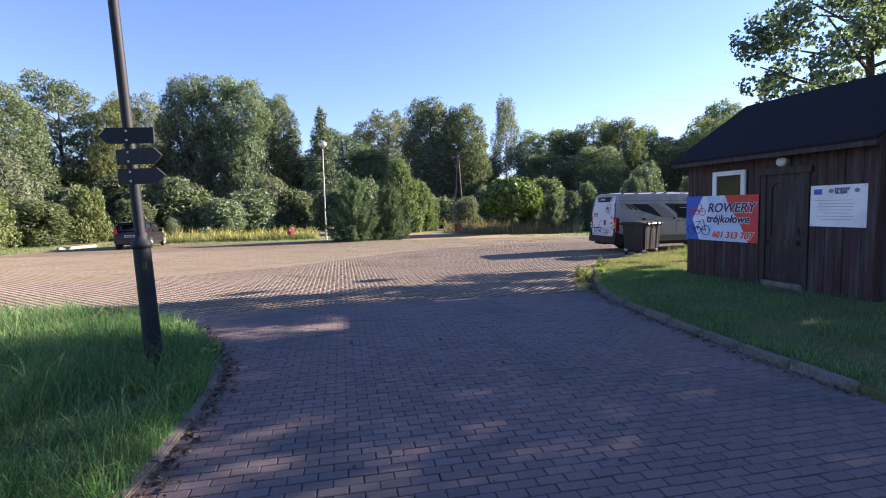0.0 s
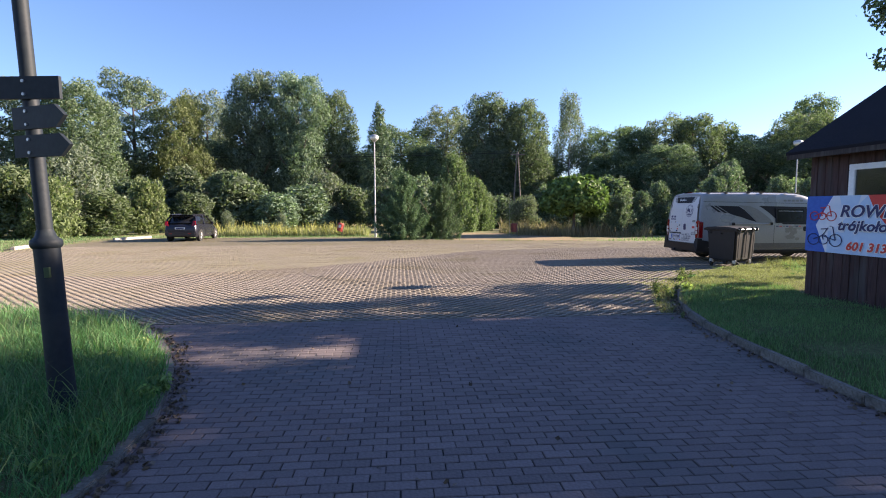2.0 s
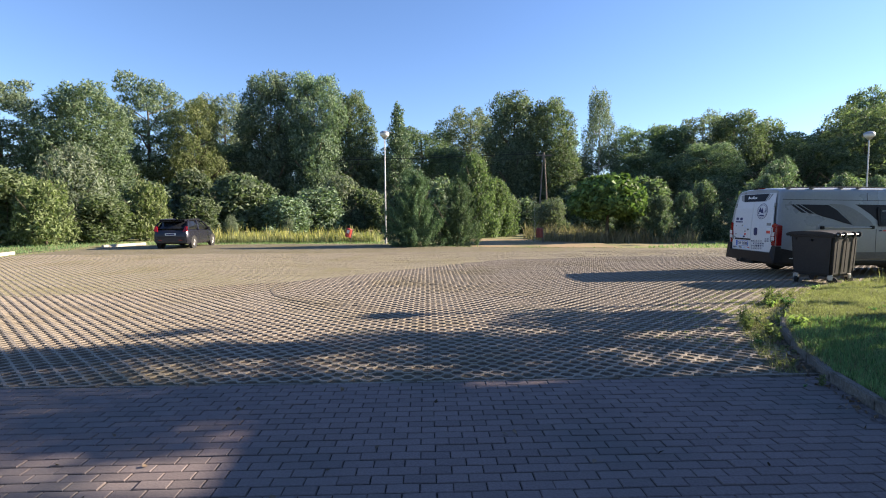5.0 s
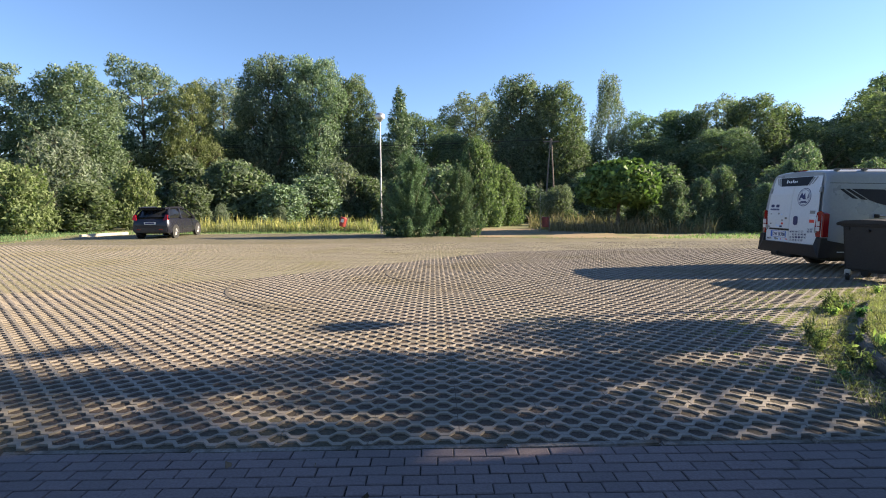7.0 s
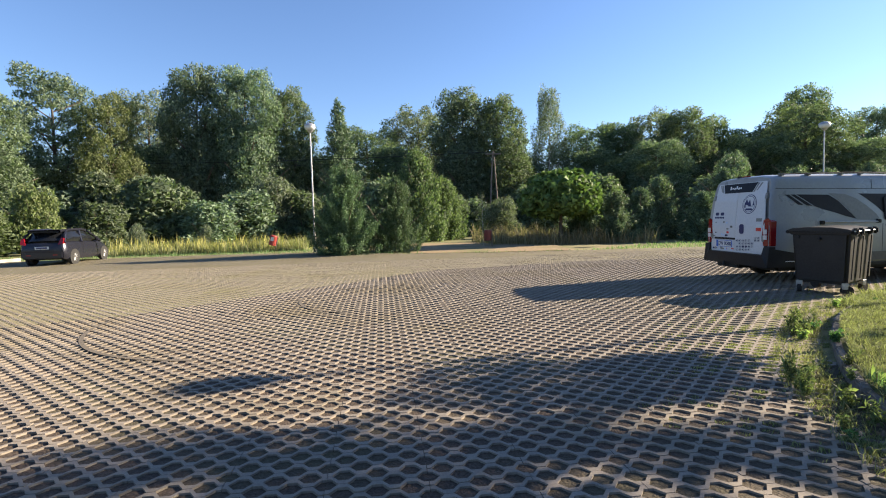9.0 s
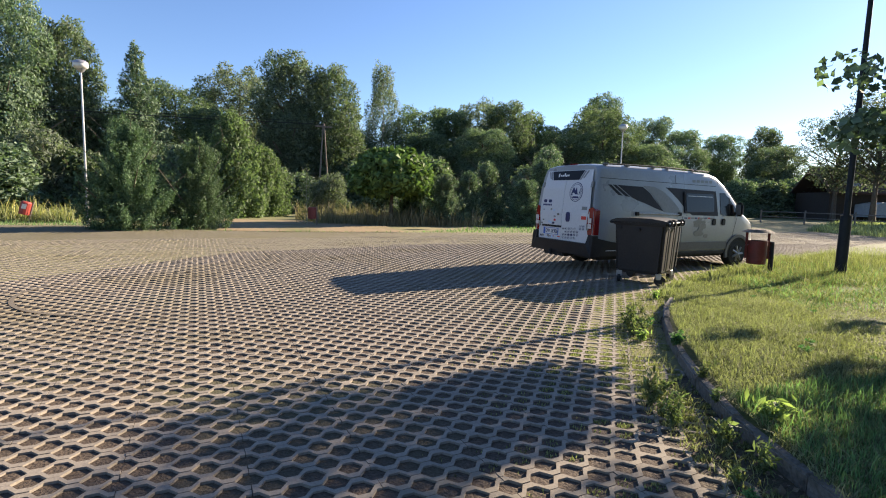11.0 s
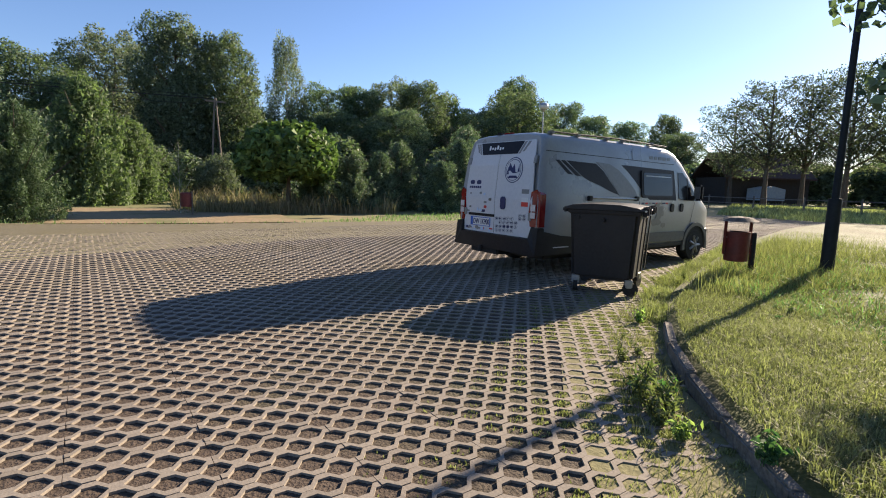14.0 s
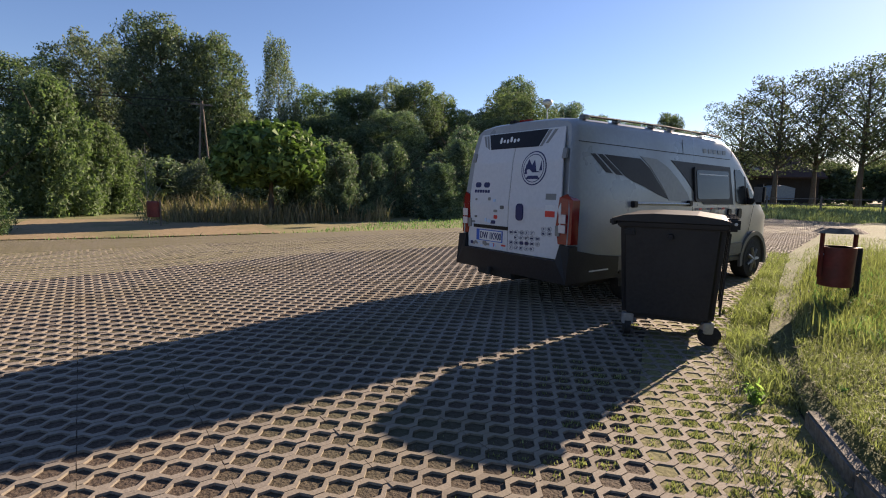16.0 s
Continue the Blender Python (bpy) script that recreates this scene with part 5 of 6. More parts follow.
part("brake_lamp", boxed((0.22, -0.1, 2.235), (0.3, 0.12, 2.29), 0.015), REDLAMP, van)
part("camera_pod", boxed((0.2, 0.16, 2.24), (0.3, 0.28, 2.3), 0.02), BLACKPL, van)
part("underbody", boxed((0.3, -0.85, 0.26), (4.9, 0.85, 0.37), 0.03), RUBBER, van)


def wheel(name, x, y, r, w, parent, spokes=7):
    side = -1 if y < 0 else 1
    hub = new(name)
    hub.name, hub.parent = name, parent
    hub.matrix_local = pose(x, y, r, 90, 0, 0)
    prof = [(r * 0.62, -w / 2), (r * 0.93, -w / 2), (r, -w / 2 + 0.03), (r, w / 2 - 0.03), (r * 0.93, w / 2), (r * 0.62, w / 2)]
    smooth(part("tyre", lathe(prof, 28), RUBBER, hub), 40)
    face = w / 2 + 0.004
    sg = 1 if side < 0 else -1
    bm = bmesh.new()
    tube(bm, [(0, 0, sg * (face - 0.05)), (0, 0, sg * (face - 0.012))], [r * 0.64, r * 0.6], 24)
    for k in range(spokes):
        a = 2 * math.pi * k / spokes
        tube(bm, [(0, 0, sg * face), (math.cos(a) * r * 0.6, math.sin(a) * r * 0.6, sg * (face - 0.005))], [0.04, 0.028], 6)
    tube(bm, [(0, 0, sg * face), (0, 0, sg * (face + 0.015))], [0.06, 0.045], 12)
    smooth(part("rim", bm, ALLOY, hub), 40)
    return hub


for x in (1.34, 4.52):
    for y in (-0.9, 0.9):
        wheel("wheel", x, y, 0.32, 0.22, van)
    part("wheel_arch", slab([(x + 0.40 * math.cos(t), 0.32 + 0.40 * math.sin(t)) for t in (radians(-12 + 204 * k / 18) for k in range(19))], SIDE(-0.02), SIDE(0.004)), RUBBER, van)
    bm = bmesh.new()
    for k in range(18):
        t0, t1 = radians(-12 + 204 * k / 18), radians(-12 + 204 * (k + 1) / 18)
        q = [(x + r * math.cos(t), 0.32 + r * math.sin(t)) for r, t in ((0.39, t0), (0.46, t0), (0.46, t1), (0.39, t1))]
        lo, hi = [bm.verts.new(SIDE(-0.01)(*p)) for p in q], [bm.verts.new(SIDE(0.03)(*p)) for p in q]
        bm.faces.new(hi)
        for i in range(4):
            bm.faces.new((lo[i], lo[(i + 1) % 4], hi[(i + 1) % 4], hi[i]))
    if x > 3:
        part("arch_trim", bm, CLADDING, van, "grey wheel arch trim")
    else:
        bm.free()
mirror = part("mirror", boxed((4.28, -1.2, 1.22), (4.4, -1.03, 1.54), 0.04), BLACKPL, van, "tall black door mirror")
part("mirror_arm", boxed((4.2, -1.08, 1.22), (4.3, -0.96, 1.32), 0.02), BLACKPL, mirror)
part("mirror_glass", boxed((4.274, -1.18, 1.26), (4.278, -1.05, 1.5)), ALLOY, mirror)
part("front_bumper", loft([(4.86, 0.66, 0.985), (5.1, 0.66, 0.94), (5.3, 0.66, 0.85), (5.4, 0.62, 0.7)], 0.28, False), BLACKPL, van, "black front bumper")
bm = slab([(4.06, 0.84), (4.06, -0.84), (4.62, -0.88), (4.62, 0.88)], lambda x, y: (x, y, 1.925 - (x - 4.06) * 0.94), lambda x, y: (x + 0.02, y, 1.98 - (x - 4.06) * 0.94))
part("windscreen", bm, GLASSD, van, "dark windscreen")

# ---------------------------------------------------------------- waste container
binm = pose(8.89, 14.43, 0, 0, 0, 26) @ Matrix.Diagonal((1.05, 1.05, 1.0, 1))
cont = thing("waste_container", binm, "large anthracite four-wheeled plastic waste container, lid closed", "waste container")


def frustum(b0, b1, z0, z1, bevel=0.0):
    bm = bmesh.new()
    lo = [bm.verts.new((x, y, z0)) for x, y in ((-b0[0], -b0[1]), (b0[0], -b0[1]), (b0[0], b0[1]), (-b0[0], b0[1]))]
    hi = [bm.verts.new((x, y, z1)) for x, y in ((-b1[0], -b1[1]), (b1[0], -b1[1]), (b1[0], b1[1]), (-b1[0], b1[1]))]
    fs = [bm.faces.new(lo[::-1]), bm.faces.new(hi)] + [bm.faces.new((lo[i], lo[(i + 1) % 4], hi[(i + 1) % 4], hi[i])) for i in range(4)]
    if bevel:
        bmesh.ops.bevel(bm, geom=list({e for f in fs for e in f.edges}), offset=bevel, segments=3, affect="EDGES", clamp_overlap=True)
    return bm


smooth(part("body", frustum((0.45, 0.39), (0.50, 0.44), 0.2, 1.17, 0.05), BINPL, cont), 40)
part("rim", frustum((0.515, 0.455), (0.525, 0.465), 1.1, 1.17, 0.015), BINPL, cont)
bm = bmesh.new()
prof = [(-0.48, 1.165), (0.50, 1.165), (0.50, 1.19), (0.40, 1.225), (0.15, 1.245), (-0.2, 1.24), (-0.40, 1.21), (-0.48, 1.185)]
lid = part("lid", slab(prof, lambda y, z: (-0.53, y, z), lambda y, z: (0.53, y, z)), BINPL, cont, "slightly domed lid")
part("lid_lip", boxed((-0.52, 0.48, 1.12), (0.52, 0.53, 1.19), 0.015), BINPL, lid)
for x in (-0.38, 0.0, 0.38):
    part("body_rib", frustum((0.03, 0.008), (0.03, 0.008), 0.3, 1.08, 0.005), BINPL, cont).matrix_local = pose(x, -0.42, 0, 2.6, 0, 0)
for x in (-0.44, -0.2, 0.2, 0.44):
    part("hinge", boxed((x - 0.03, -0.535, 1.1), (x + 0.03, -0.44, 1.225), 0.02), BLACKPL, cont)
part("hinge_rod", tubed([(-0.5, -0.5, 1.17), (0.5, -0.5, 1.17)], [0.014, 0.014], 8), STEEL, cont)
for s in (-1, 1):
    part("lifting_pin", tubed([(s * 0.48, 0.0, 1.03), (s * 0.55, 0.0, 1.03)], [0.03, 0.025], 10), BLACKPL, cont)
    part("side_grip", boxed((s * 0.50 - 0.02, 0.3, 1.03), (s * 0.50 + 0.02, 0.4, 1.09), 0.01), BLACKPL, cont)
for sx in (-1, 1):
    for sy in (-1, 1):
        ca = thing("caster", pose(0, 0, 0), "", "")
        ca.parent = cont
        ca.matrix_local = pose(sx * 0.38, sy * 0.34, 0, 0, 0, 25 * sx + 40 * sy)
        part("fork", frustum((0.04, 0.05), (0.05, 0.05), 0.12, 0.23, 0.008), STEEL, ca)
        part("caster_wheel", tubed([(0.03, -0.028, 0.095), (0.03, 0.028, 0.095)], [0.095, 0.095], 18), RUBBER, ca)

# ---------------------------------------------------------------- parked hatchback
car = thing("hatchback_car", pose(-13.5, 28.45, 0, 0, 0, 92), "dark grey five-door hatchback parked facing the trees", "car")


def carloft(st):
    bm = bmesh.new()
    rings = []
    for x, zb, zt, w, wt in st:
        half = [(w * 0.9, zb), (w, zb + 0.12), (w, zb + 0.5 * (zt - zb)), (wt, zt - 0.04), (wt * 0.93, zt), (0, zt + 0.02)]
        rings.append([bm.verts.new((x, y, z)) for y, z in half + [(-y, z) for y, z in half[-2::-1]]])
    for a, b in zip(rings, rings[1:]):
        for i in range(len(a)):
            bm.faces.new((a[i], a[(i + 1) % len(a)], b[(i + 1) % len(a)], b[i]))
    bm.faces.new(rings[0])
    bm.faces.new(rings[-1][::-1])
    return bm


smooth(part("body", carloft([(0.0, 0.38, 0.86, 0.78, 0.72), (0.06, 0.28, 0.93, 0.83, 0.77), (0.3, 0.22, 0.97, 0.86, 0.80), (1.0, 0.2, 0.96, 0.86, 0.82), (2.3, 0.2, 0.92, 0.86, 0.82), (3.0, 0.2, 0.90, 0.86, 0.78), (3.6, 0.22, 0.76, 0.83, 0.70), (3.9, 0.3, 0.62, 0.7, 0.6)]), CARPAINT, car), 40)
smooth(part("cabin_glass", carloft([(0.08, 0.9, 0.96, 0.74, 0.72), (0.42, 0.9, 1.36, 0.77, 0.6), (0.9, 0.9, 1.43, 0.79, 0.62), (1.8, 0.88, 1.44, 0.79, 0.62), (2.2, 0.88, 1.34, 0.79, 0.6), (2.95, 0.88, 0.93, 0.76, 0.72)]), GLASSD, car, "dark tinted windows"), 40)
smooth(part("roof", carloft([(0.22, 1.36, 1.41, 0.62, 0.58), (0.5, 1.385, 1.44, 0.63, 0.6), (0.9, 1.40, 1.465, 0.64, 0.62), (1.8, 1.41, 1.47, 0.64, 0.62), (2.2, 1.33, 1.38, 0.62, 0.6)]), CARPAINT, car), 40)
for s in (-1, 1):
    for pts in ([(0.1, 0.80, 0.95), (0.3, 0.72, 1.25), (0.55, 0.645, 1.41)], [(1.35, 0.81, 0.93), (1.45, 0.66, 1.42)], [(2.25, 0.645, 1.36), (3.0, 0.78, 0.91)]):
        part("pillar", tubed([(a, s * (b + 0.01), c) for a, b, c in pts], [0.05] * len(pts), 6), CARPAINT, car)
    part("tail_lamp", slab([(s * 0.60, 0.86), (s * 0.80, 0.90), (s * 0.79, 1.12), (s * 0.70, 1.14)], lambda y, z: (0.18 + max(0, z - 0.95) * 0.5, y, z), lambda y, z: (-0.01 + max(0, z - 0.95) * 0.5, y, z)), REDLAMP, car, "red tail lamp")
    part("mirror", boxed((2.35, s * 0.86, 0.92), (2.5, s * 0.98, 1.06), 0.03), CARPAINT, car)
    part("door_gap", boxed((1.4, s * 0.861, 0.3), (1.41, s * 0.866, 0.92)), BLACKPL, car)
    for x in (0.7, 3.15):
        wheel("wheel", x, s * 0.77, 0.29, 0.19, car, 9)
        part("wheel_arch", tubed([(x, s * 0.80, 0.3), (x, s * 0.866, 0.3)], [0.35, 0.35], 22), RUBBER, car)
part("rear_bumper", boxed((-0.04, -0.8, 0.3), (0.1, 0.8, 0.6), 0.05), CARPAINT, car)
part("number_plate", boxed((-0.012, -0.26, 0.68), (0.0, 0.26, 0.79)), PLATEW, car)
part("plate_marks", boxed((-0.016, -0.2, 0.70), (-0.013, 0.22, 0.77)), NAVY, car)
part("spoiler", boxed((0.2, -0.58, 1.39), (0.45, 0.58, 1.44), 0.02), CARPAINT, car)
for yy in (-0.5, 0.5):
    part("reflector", boxed((-0.045, yy - 0.09, 0.42), (-0.038, yy + 0.09, 0.46)), REDLAMP, car)

# wheel stops and low stones at the far side of the car park
for a, b in (((-18.5, 23.3), (-18.9, 25.5)), ((-17.8, 29.9), (-16.9, 32.3))):
    d = Vector((b[0] - a[0], b[1] - a[1], 0))
    ob = part("parking_kerb", boxed((-d.length / 2, -0.09, -0.04), (d.length / 2, 0.09, 0.14), 0.02), PALEKERB)
    ob.matrix_world = pose((a[0] + b[0]) / 2, (a[1] + b[1]) / 2, 0, 0, 0, math.degrees(math.atan2(d.y, d.x)))
    tagged(ob, "pale concrete kerb stone at the edge of the car park", "kerb", "loose parking kerbs")

# ---------------------------------------------------------------- posts and lamps
post = thing("sign_post", pose(-4.13, 3.96, 0.1, 0, -2.3, 0), "dark steel lamp post carrying three arrow signs", "post")
smooth(part("base_sleeve", lathe([(0.098, 0), (0.092, 0.5), (0.09, 1.4), (0.088, 1.43)], 24), GREENPAINT, post), 40)
smooth(part("collar", lathe([(0.094, 1.4), (0.108, 1.415), (0.111, 1.44), (0.106, 1.465), (0.075, 1.49), (0.056, 1.55)], 24), GREENPAINT, post), 40)
smooth(part("shaft", lathe([(0.055, 1.5), (0.053, 3.2), (0.048, 6.0)], 20), GREENPAINT, post), 40)
part("sticker", boxed((0.02, -0.096, 1.17), (0.06, -0.074, 1.25)), L_LIGHT, post, "small green sticker")
for z, turn, left in ((2.56, 8, True), (2.33, -10, False), (2.115, -7, False)):
    pts = [(-0.21, 0), (0.28, 0), (0.28, 0.17), (-0.21, 0.17), (-0.29, 0.085)] if left else [(-0.16, 0), (0.32, 0), (0.42, 0.085), (0.32, 0.17), (-0.16, 0.17)]
    ar = part("arrow_sign", slab(pts, lambda a, b: (a, 0.02, b), lambda a, b: (a, -0.01, b)), GREENPAINT, post, "dark arrow-shaped direction sign seen from behind")
    ar.matrix_local = pose(0, -0.06, z, 0, 2.0, -14 + turn)
    for bz in (0.035, 0.135):
        part("clamp", tubed([(0, 0.03, bz), (0, -0.02, bz)], [0.013, 0.013], 6), STEEL, ar)


def lamp_post(x, y, h, lean, label, collar, dark):
    root = thing("street_lamp", pose(x, y, -0.03, 0, lean, 0), label, "street lamp", "street lamps of the car park")
    paint = GREENPAINT if dark else STEEL
    smooth(part("base_sleeve", lathe([(0.1, 0), (0.095, collar)] if dark else [(0.075, 0), (0.07, collar)], 18), paint, root), 40)
    smooth(part("shaft", lathe([(0.055, collar - 0.02), (0.05, h * 0.6), (0.042, h - 0.42)] if dark else [(0.045, collar - 0.02), (0.038, h * 0.6), (0.032, h - 0.42)], 16), paint, root), 40)
    smooth(part("socket", lathe([(0.05, h - 0.45), (0.14, h - 0.36), (0.17, h - 0.3)], 18), STEEL, root), 40)
    smooth(part("globe", lathe([(0.16, h - 0.31), (0.25, h - 0.25), (0.27, h - 0.17), (0.255, h - 0.1)], 22), OPAL, root, "opal glass bowl"), 60)
    smooth(part("cap", lathe([(0.28, h - 0.11), (0.25, h - 0.03), (0.13, h + 0.03), (0.01, h + 0.05)], 22), STEEL if not dark else OPAL, root), 60)
    return root


lamp_post(-2.98, 32.3, 6.5, 0, "pale street lamp with globe behind the juniper", 0.9, False)
lamp_post(24.8, 31.0, 6.25, 0, "pale street lamp with globe beyond the van", 0.9, False)
pole = lamp_post(12.62, 12.9, 5.97, 0, "dark street lamp post standing in the grass", 1.42, True)

lit = thing("litter_bin", pose(11.1, 13.66, 0.1, 0, 0, -32) @ Matrix.Scale(0.9, 4), "maroon steel litter bin on a frame beside a post", "litter bin")
smooth(part("bucket", lathe([(0.16, 0.3), (0.19, 0.31), (0.2, 0.82), (0.185, 0.82), (0.17, 0.4)], 20), MAROON, lit), 40)
for s in (-1, 1):
    part("frame_post", boxed((s * 0.23 - 0.02, -0.02, 0.42), (s * 0.23 + 0.02, 0.02, 1.02), 0.004), MAROON, lit)
    part("pivot", tubed([(s * 0.19, 0, 0.72), (s * 0.25, 0, 0.72)], [0.014, 0.014], 8), STEEL, lit)
bm = bmesh.new()
ring = []
for k in range(16):
    a0 = 2 * math.pi * k / 16
    ring.append(((0.33 + 0.02 * (k % 2)) * math.cos(a0), 0.24 * math.sin(a0)))
top = bm.verts.new((0, 0, 1.09))
lo = [bm.verts.new((a, b, 1.0)) for a, b in ring]
md = [bm.verts.new((a * 0.6, b * 0.6, 1.062 + 0.006 * (k % 2))) for k, (a, b) in enumerate(ring)]
for k in range(16):
    bm.faces.new((lo[k], lo[(k + 1) % 16], md[(k + 1) % 16], md[k]))
    bm.faces.new((md[k], md[(k + 1) % 16], top))
bm.faces.new(lo[::-1])
part("hood", bm, GREYWOOD, lit, "fluted grey hood")
part("support_post", tubed([(0.34, 0.05, -0.05), (0.33, 0.05, 0.76), (0.33, 0.05, 0.8)], [0.05, 0.05, 0.045], 12), GREENPAINT, lit, "dark green support post")
part("support_bar", tubed([(0.33, 0.05, 0.6), (0.2, 0.0, 0.6)], [0.015, 0.015], 6), MAROON, lit)

for x, y, tilt, mt, lb in ((-5.6, 34.2, 14, REDBIN, "tilted red litter bin at the edge of the car park"), (5.95, 31.6, 0, MAROON, "rusty dark red litter bin at the edge of the dry grass")):
    b2 = thing("litter_bin", pose(x, y, -0.06, 0, tilt, 0), lb, "litter bin")
    part("bucket", lathe([(0.16, 0.35), (0.19, 0.36), (0.2, 0.85), (0.16, 0.9)], 14), mt, b2)
    part("support_post", tubed([(0.22, 0, 0), (0.22, 0, 0.95)], [0.03, 0.03], 8), GREYWOOD, b2)
    if tilt:
        part("label_plate", boxed((-0.1, -0.2, 0.6), (0.06, -0.193, 0.8)), PLATEW, b2)

# forked timber power pole and its wires
pp = thing("power_pole", pose(13.3, 62.0, -0.06), "forked grey timber power pole before the wood", "power pole")
part("pole_leg", tubed([(-0.6, 0, 0), (-0.05, 0, 8.9)], [0.10, 0.07], 8), GREYWOOD, pp)
part("pole_leg", tubed([(0.6, 0, 0), (0.05, 0, 8.9)], [0.10, 0.07], 8), GREYWOOD, pp)
part("cross_arm", boxed((-0.9, -0.08, 8.5), (0.9, 0.08, 8.65), 0.01), GREYWOOD, pp)
for k, (yy, zz) in enumerate(((-0.8, 8.75), (0.0, 9.0), (0.8, 8.75), (0.3, 8.2))):
    wire = part("overhead_wire", tubed([(13.3 - 14 * j, 62.0 + 0.2 * yy - 0.1 * j, zz - 0.9 * math.sin(math.pi * j / 5)) for j in range(6)], [0.022] * 6, 4), BLACKPL)
    tagged(wire, "dark overhead power wire strung past the wood", "wire", "overhead power wires")

# ---------------------------------------------------------------- beyond the meadow
barn = thing("farm_building", pose(70.5, 39.0, -0.06, 0, 0, -35), "dark barn with steep roof beyond the meadow", "house")
part("wall", boxed((-5, -3.5, 0), (5, 3.5, 3.2)), BARNWOOD, barn)
part("roof", slab([(-4.2, 3.0), (0, 6.0), (4.2, 3.0), (4.2, 3.2), (0, 6.25), (-4.2, 3.2)], lambda y, z: (-5.4, y, z), lambda y, z: (5.4, y, z)), ROOFTILE, barn)
part("skylight", slab([(-3.2, -3.2), (-1.8, -3.2), (-1.8, -2.0), (-3.2, -2.0)], lambda x, y: (x, y, 6.12 + y * 0.714 + 0.06), lambda x, y: (x, y, 6.12 + y * 0.714 + 0.14)), ALLOY, barn)
h2 = thing("farm_house", pose(92, 24.0, -0.06, 0, 0, 10), "grey plastered house half hidden behind trees", "house")
part("wall", boxed((-4, -5, 0), (4, 5, 4.5)), RENDERW, h2)
part("roof", slab([(-4.5, 4.3), (0, 8.0), (4.5, 4.3), (4.5, 4.5), (0, 8.25), (-4.5, 4.5)], lambda x, z: (x, -5.5, z), lambda x, z: (x, 5.5, z)), ROOFTILE, h2)
for yy in (-3, 0, 3):
    part("window", boxed((-4.02, yy - 0.5, 1.2), (-3.98, yy + 0.5, 2.6)), GLASSD, h2)
tent = thing("tarpaulin_stand", pose(67.0, 35.6, -0.06, 0, 0, -20), "low pale blue tarpaulin shelter beyond the meadow", "shelter")
part("cover", slab([(-1.7, 0.6), (-1.7, 1.9), (0, 2.2), (1.7, 1.9), (1.7, 0.6)], lambda a, b: (a, -1.0, b), lambda a, b: (a, 1.0, b)), TARP, tent)
for sx in (-1.6, 1.6):
    part("leg", boxed((sx - 0.05, -0.9, 0), (sx + 0.05, -0.8, 0.7)), GREYWOOD, tent)
fence = thing("meadow_fence", pose(0, 0, 0), "low wooden post and rail fence beyond the meadow", "fence")
fp = [(47.5, 36.0), (47.9, 32.5), (48.3, 29.0), (48.7, 25.5), (49.1, 22.0), (49.5, 18.5), (49.9, 15.0)]
for x, y in fp:
    part("fence_post", tubed([(x, y, -0.06), (x, y, 1.15)], [0.07, 0.06], 7), GREYWOOD, fence)
for (a, b), (c, d) in zip(fp, fp[1:]):
    for z in (0.5, 0.95):
        part("fence_rail", tubed([(a, b, z), (c, d, z)], [0.035, 0.035], 5), GREYWOOD, fence)

# ---------------------------------------------------------------- weeds and fallen leaves


def weed(seed, label, stems, height, spread, leaf, material, slim):
    """A clump of leafy stems with many small leaves."""
    random.seed(seed)
    root = thing("weed", pose(0, 0, 0), label, "weed")
    bm, cs, os = bmesh.new(), [], []
    for k in range(stems):
        a, L = random.uniform(0, 2 * math.pi), height * random.uniform(0.45, 1.15)
        d = Vector((math.cos(a), math.sin(a), 0)) * spread * random.uniform(0.1, 1.0)
        tipp = d * L + Vector((0, 0, L))
        tube(bm, [(d.x * 0.04, d.y * 0.04, -0.02), tuple(tipp * 0.55 - d * L * 0.1), tuple(tipp)], [0.003, 0.0025, 0.0015], 4)
        n = int(5 + 26 * L)
        for t in np.linspace(0.12, 1.0, n):
            p = tipp * t - d * L * 0.25 * math.sin(math.pi * t)
            cs.append((p.x + random.gauss(0, leaf * 0.35), p.y + random.gauss(0, leaf * 0.35), p.z))
            os.append((random.gauss(0, 0.4), random.gauss(0, 0.4), 0.9))
    tagged(part("stalk", bm, material, root), kind="stuff")
    v, f = leaves(np.array(cs), np.array(os), leaf, slim, 0.0, 0.5)
    fo = new("foliage", fast("foliage", v, f, material, 4))
    fo.parent = root
    tagged(fo, kind="stuff")
    return root


KINDS = [weed(1, "leafy green weed growing along the kerb", 16, 0.2, 0.9, 0.09, WEED, 0.34), weed(2, "tall upright green weed growing along the kerb", 9, 0.36, 0.45, 0.12, L_YELLOW, 0.24), weed(3, "tuft of low green weed growing along the kerb", 22, 0.11, 1.3, 0.05, BLADE, 0.4), weed(4, "yellowing weed growing along the kerb", 12, 0.2, 0.9, 0.06, L_YELLOW, 0.45)]
USED = set()


def sow(k, m, group):
    proto = KINDS[k]
    if k in USED:
        ob = copy_thing_at(proto, m)
    else:
        USED.add(k)
        ob = proto
        ob.matrix_world = m
    return tagged(ob, group=group)


random.seed(77)
WEEDLINE = resampled([(3.12, 6.2), (3.4, 7.6), (3.82, 8.6), (4.42, 9.8), (5.0, 10.55), (5.7, 11.35), (6.3, 12.0), (7.1, 12.52), (8.0, 13.1), (9.2, 13.75), (10.6, 14.3)], 0.17)
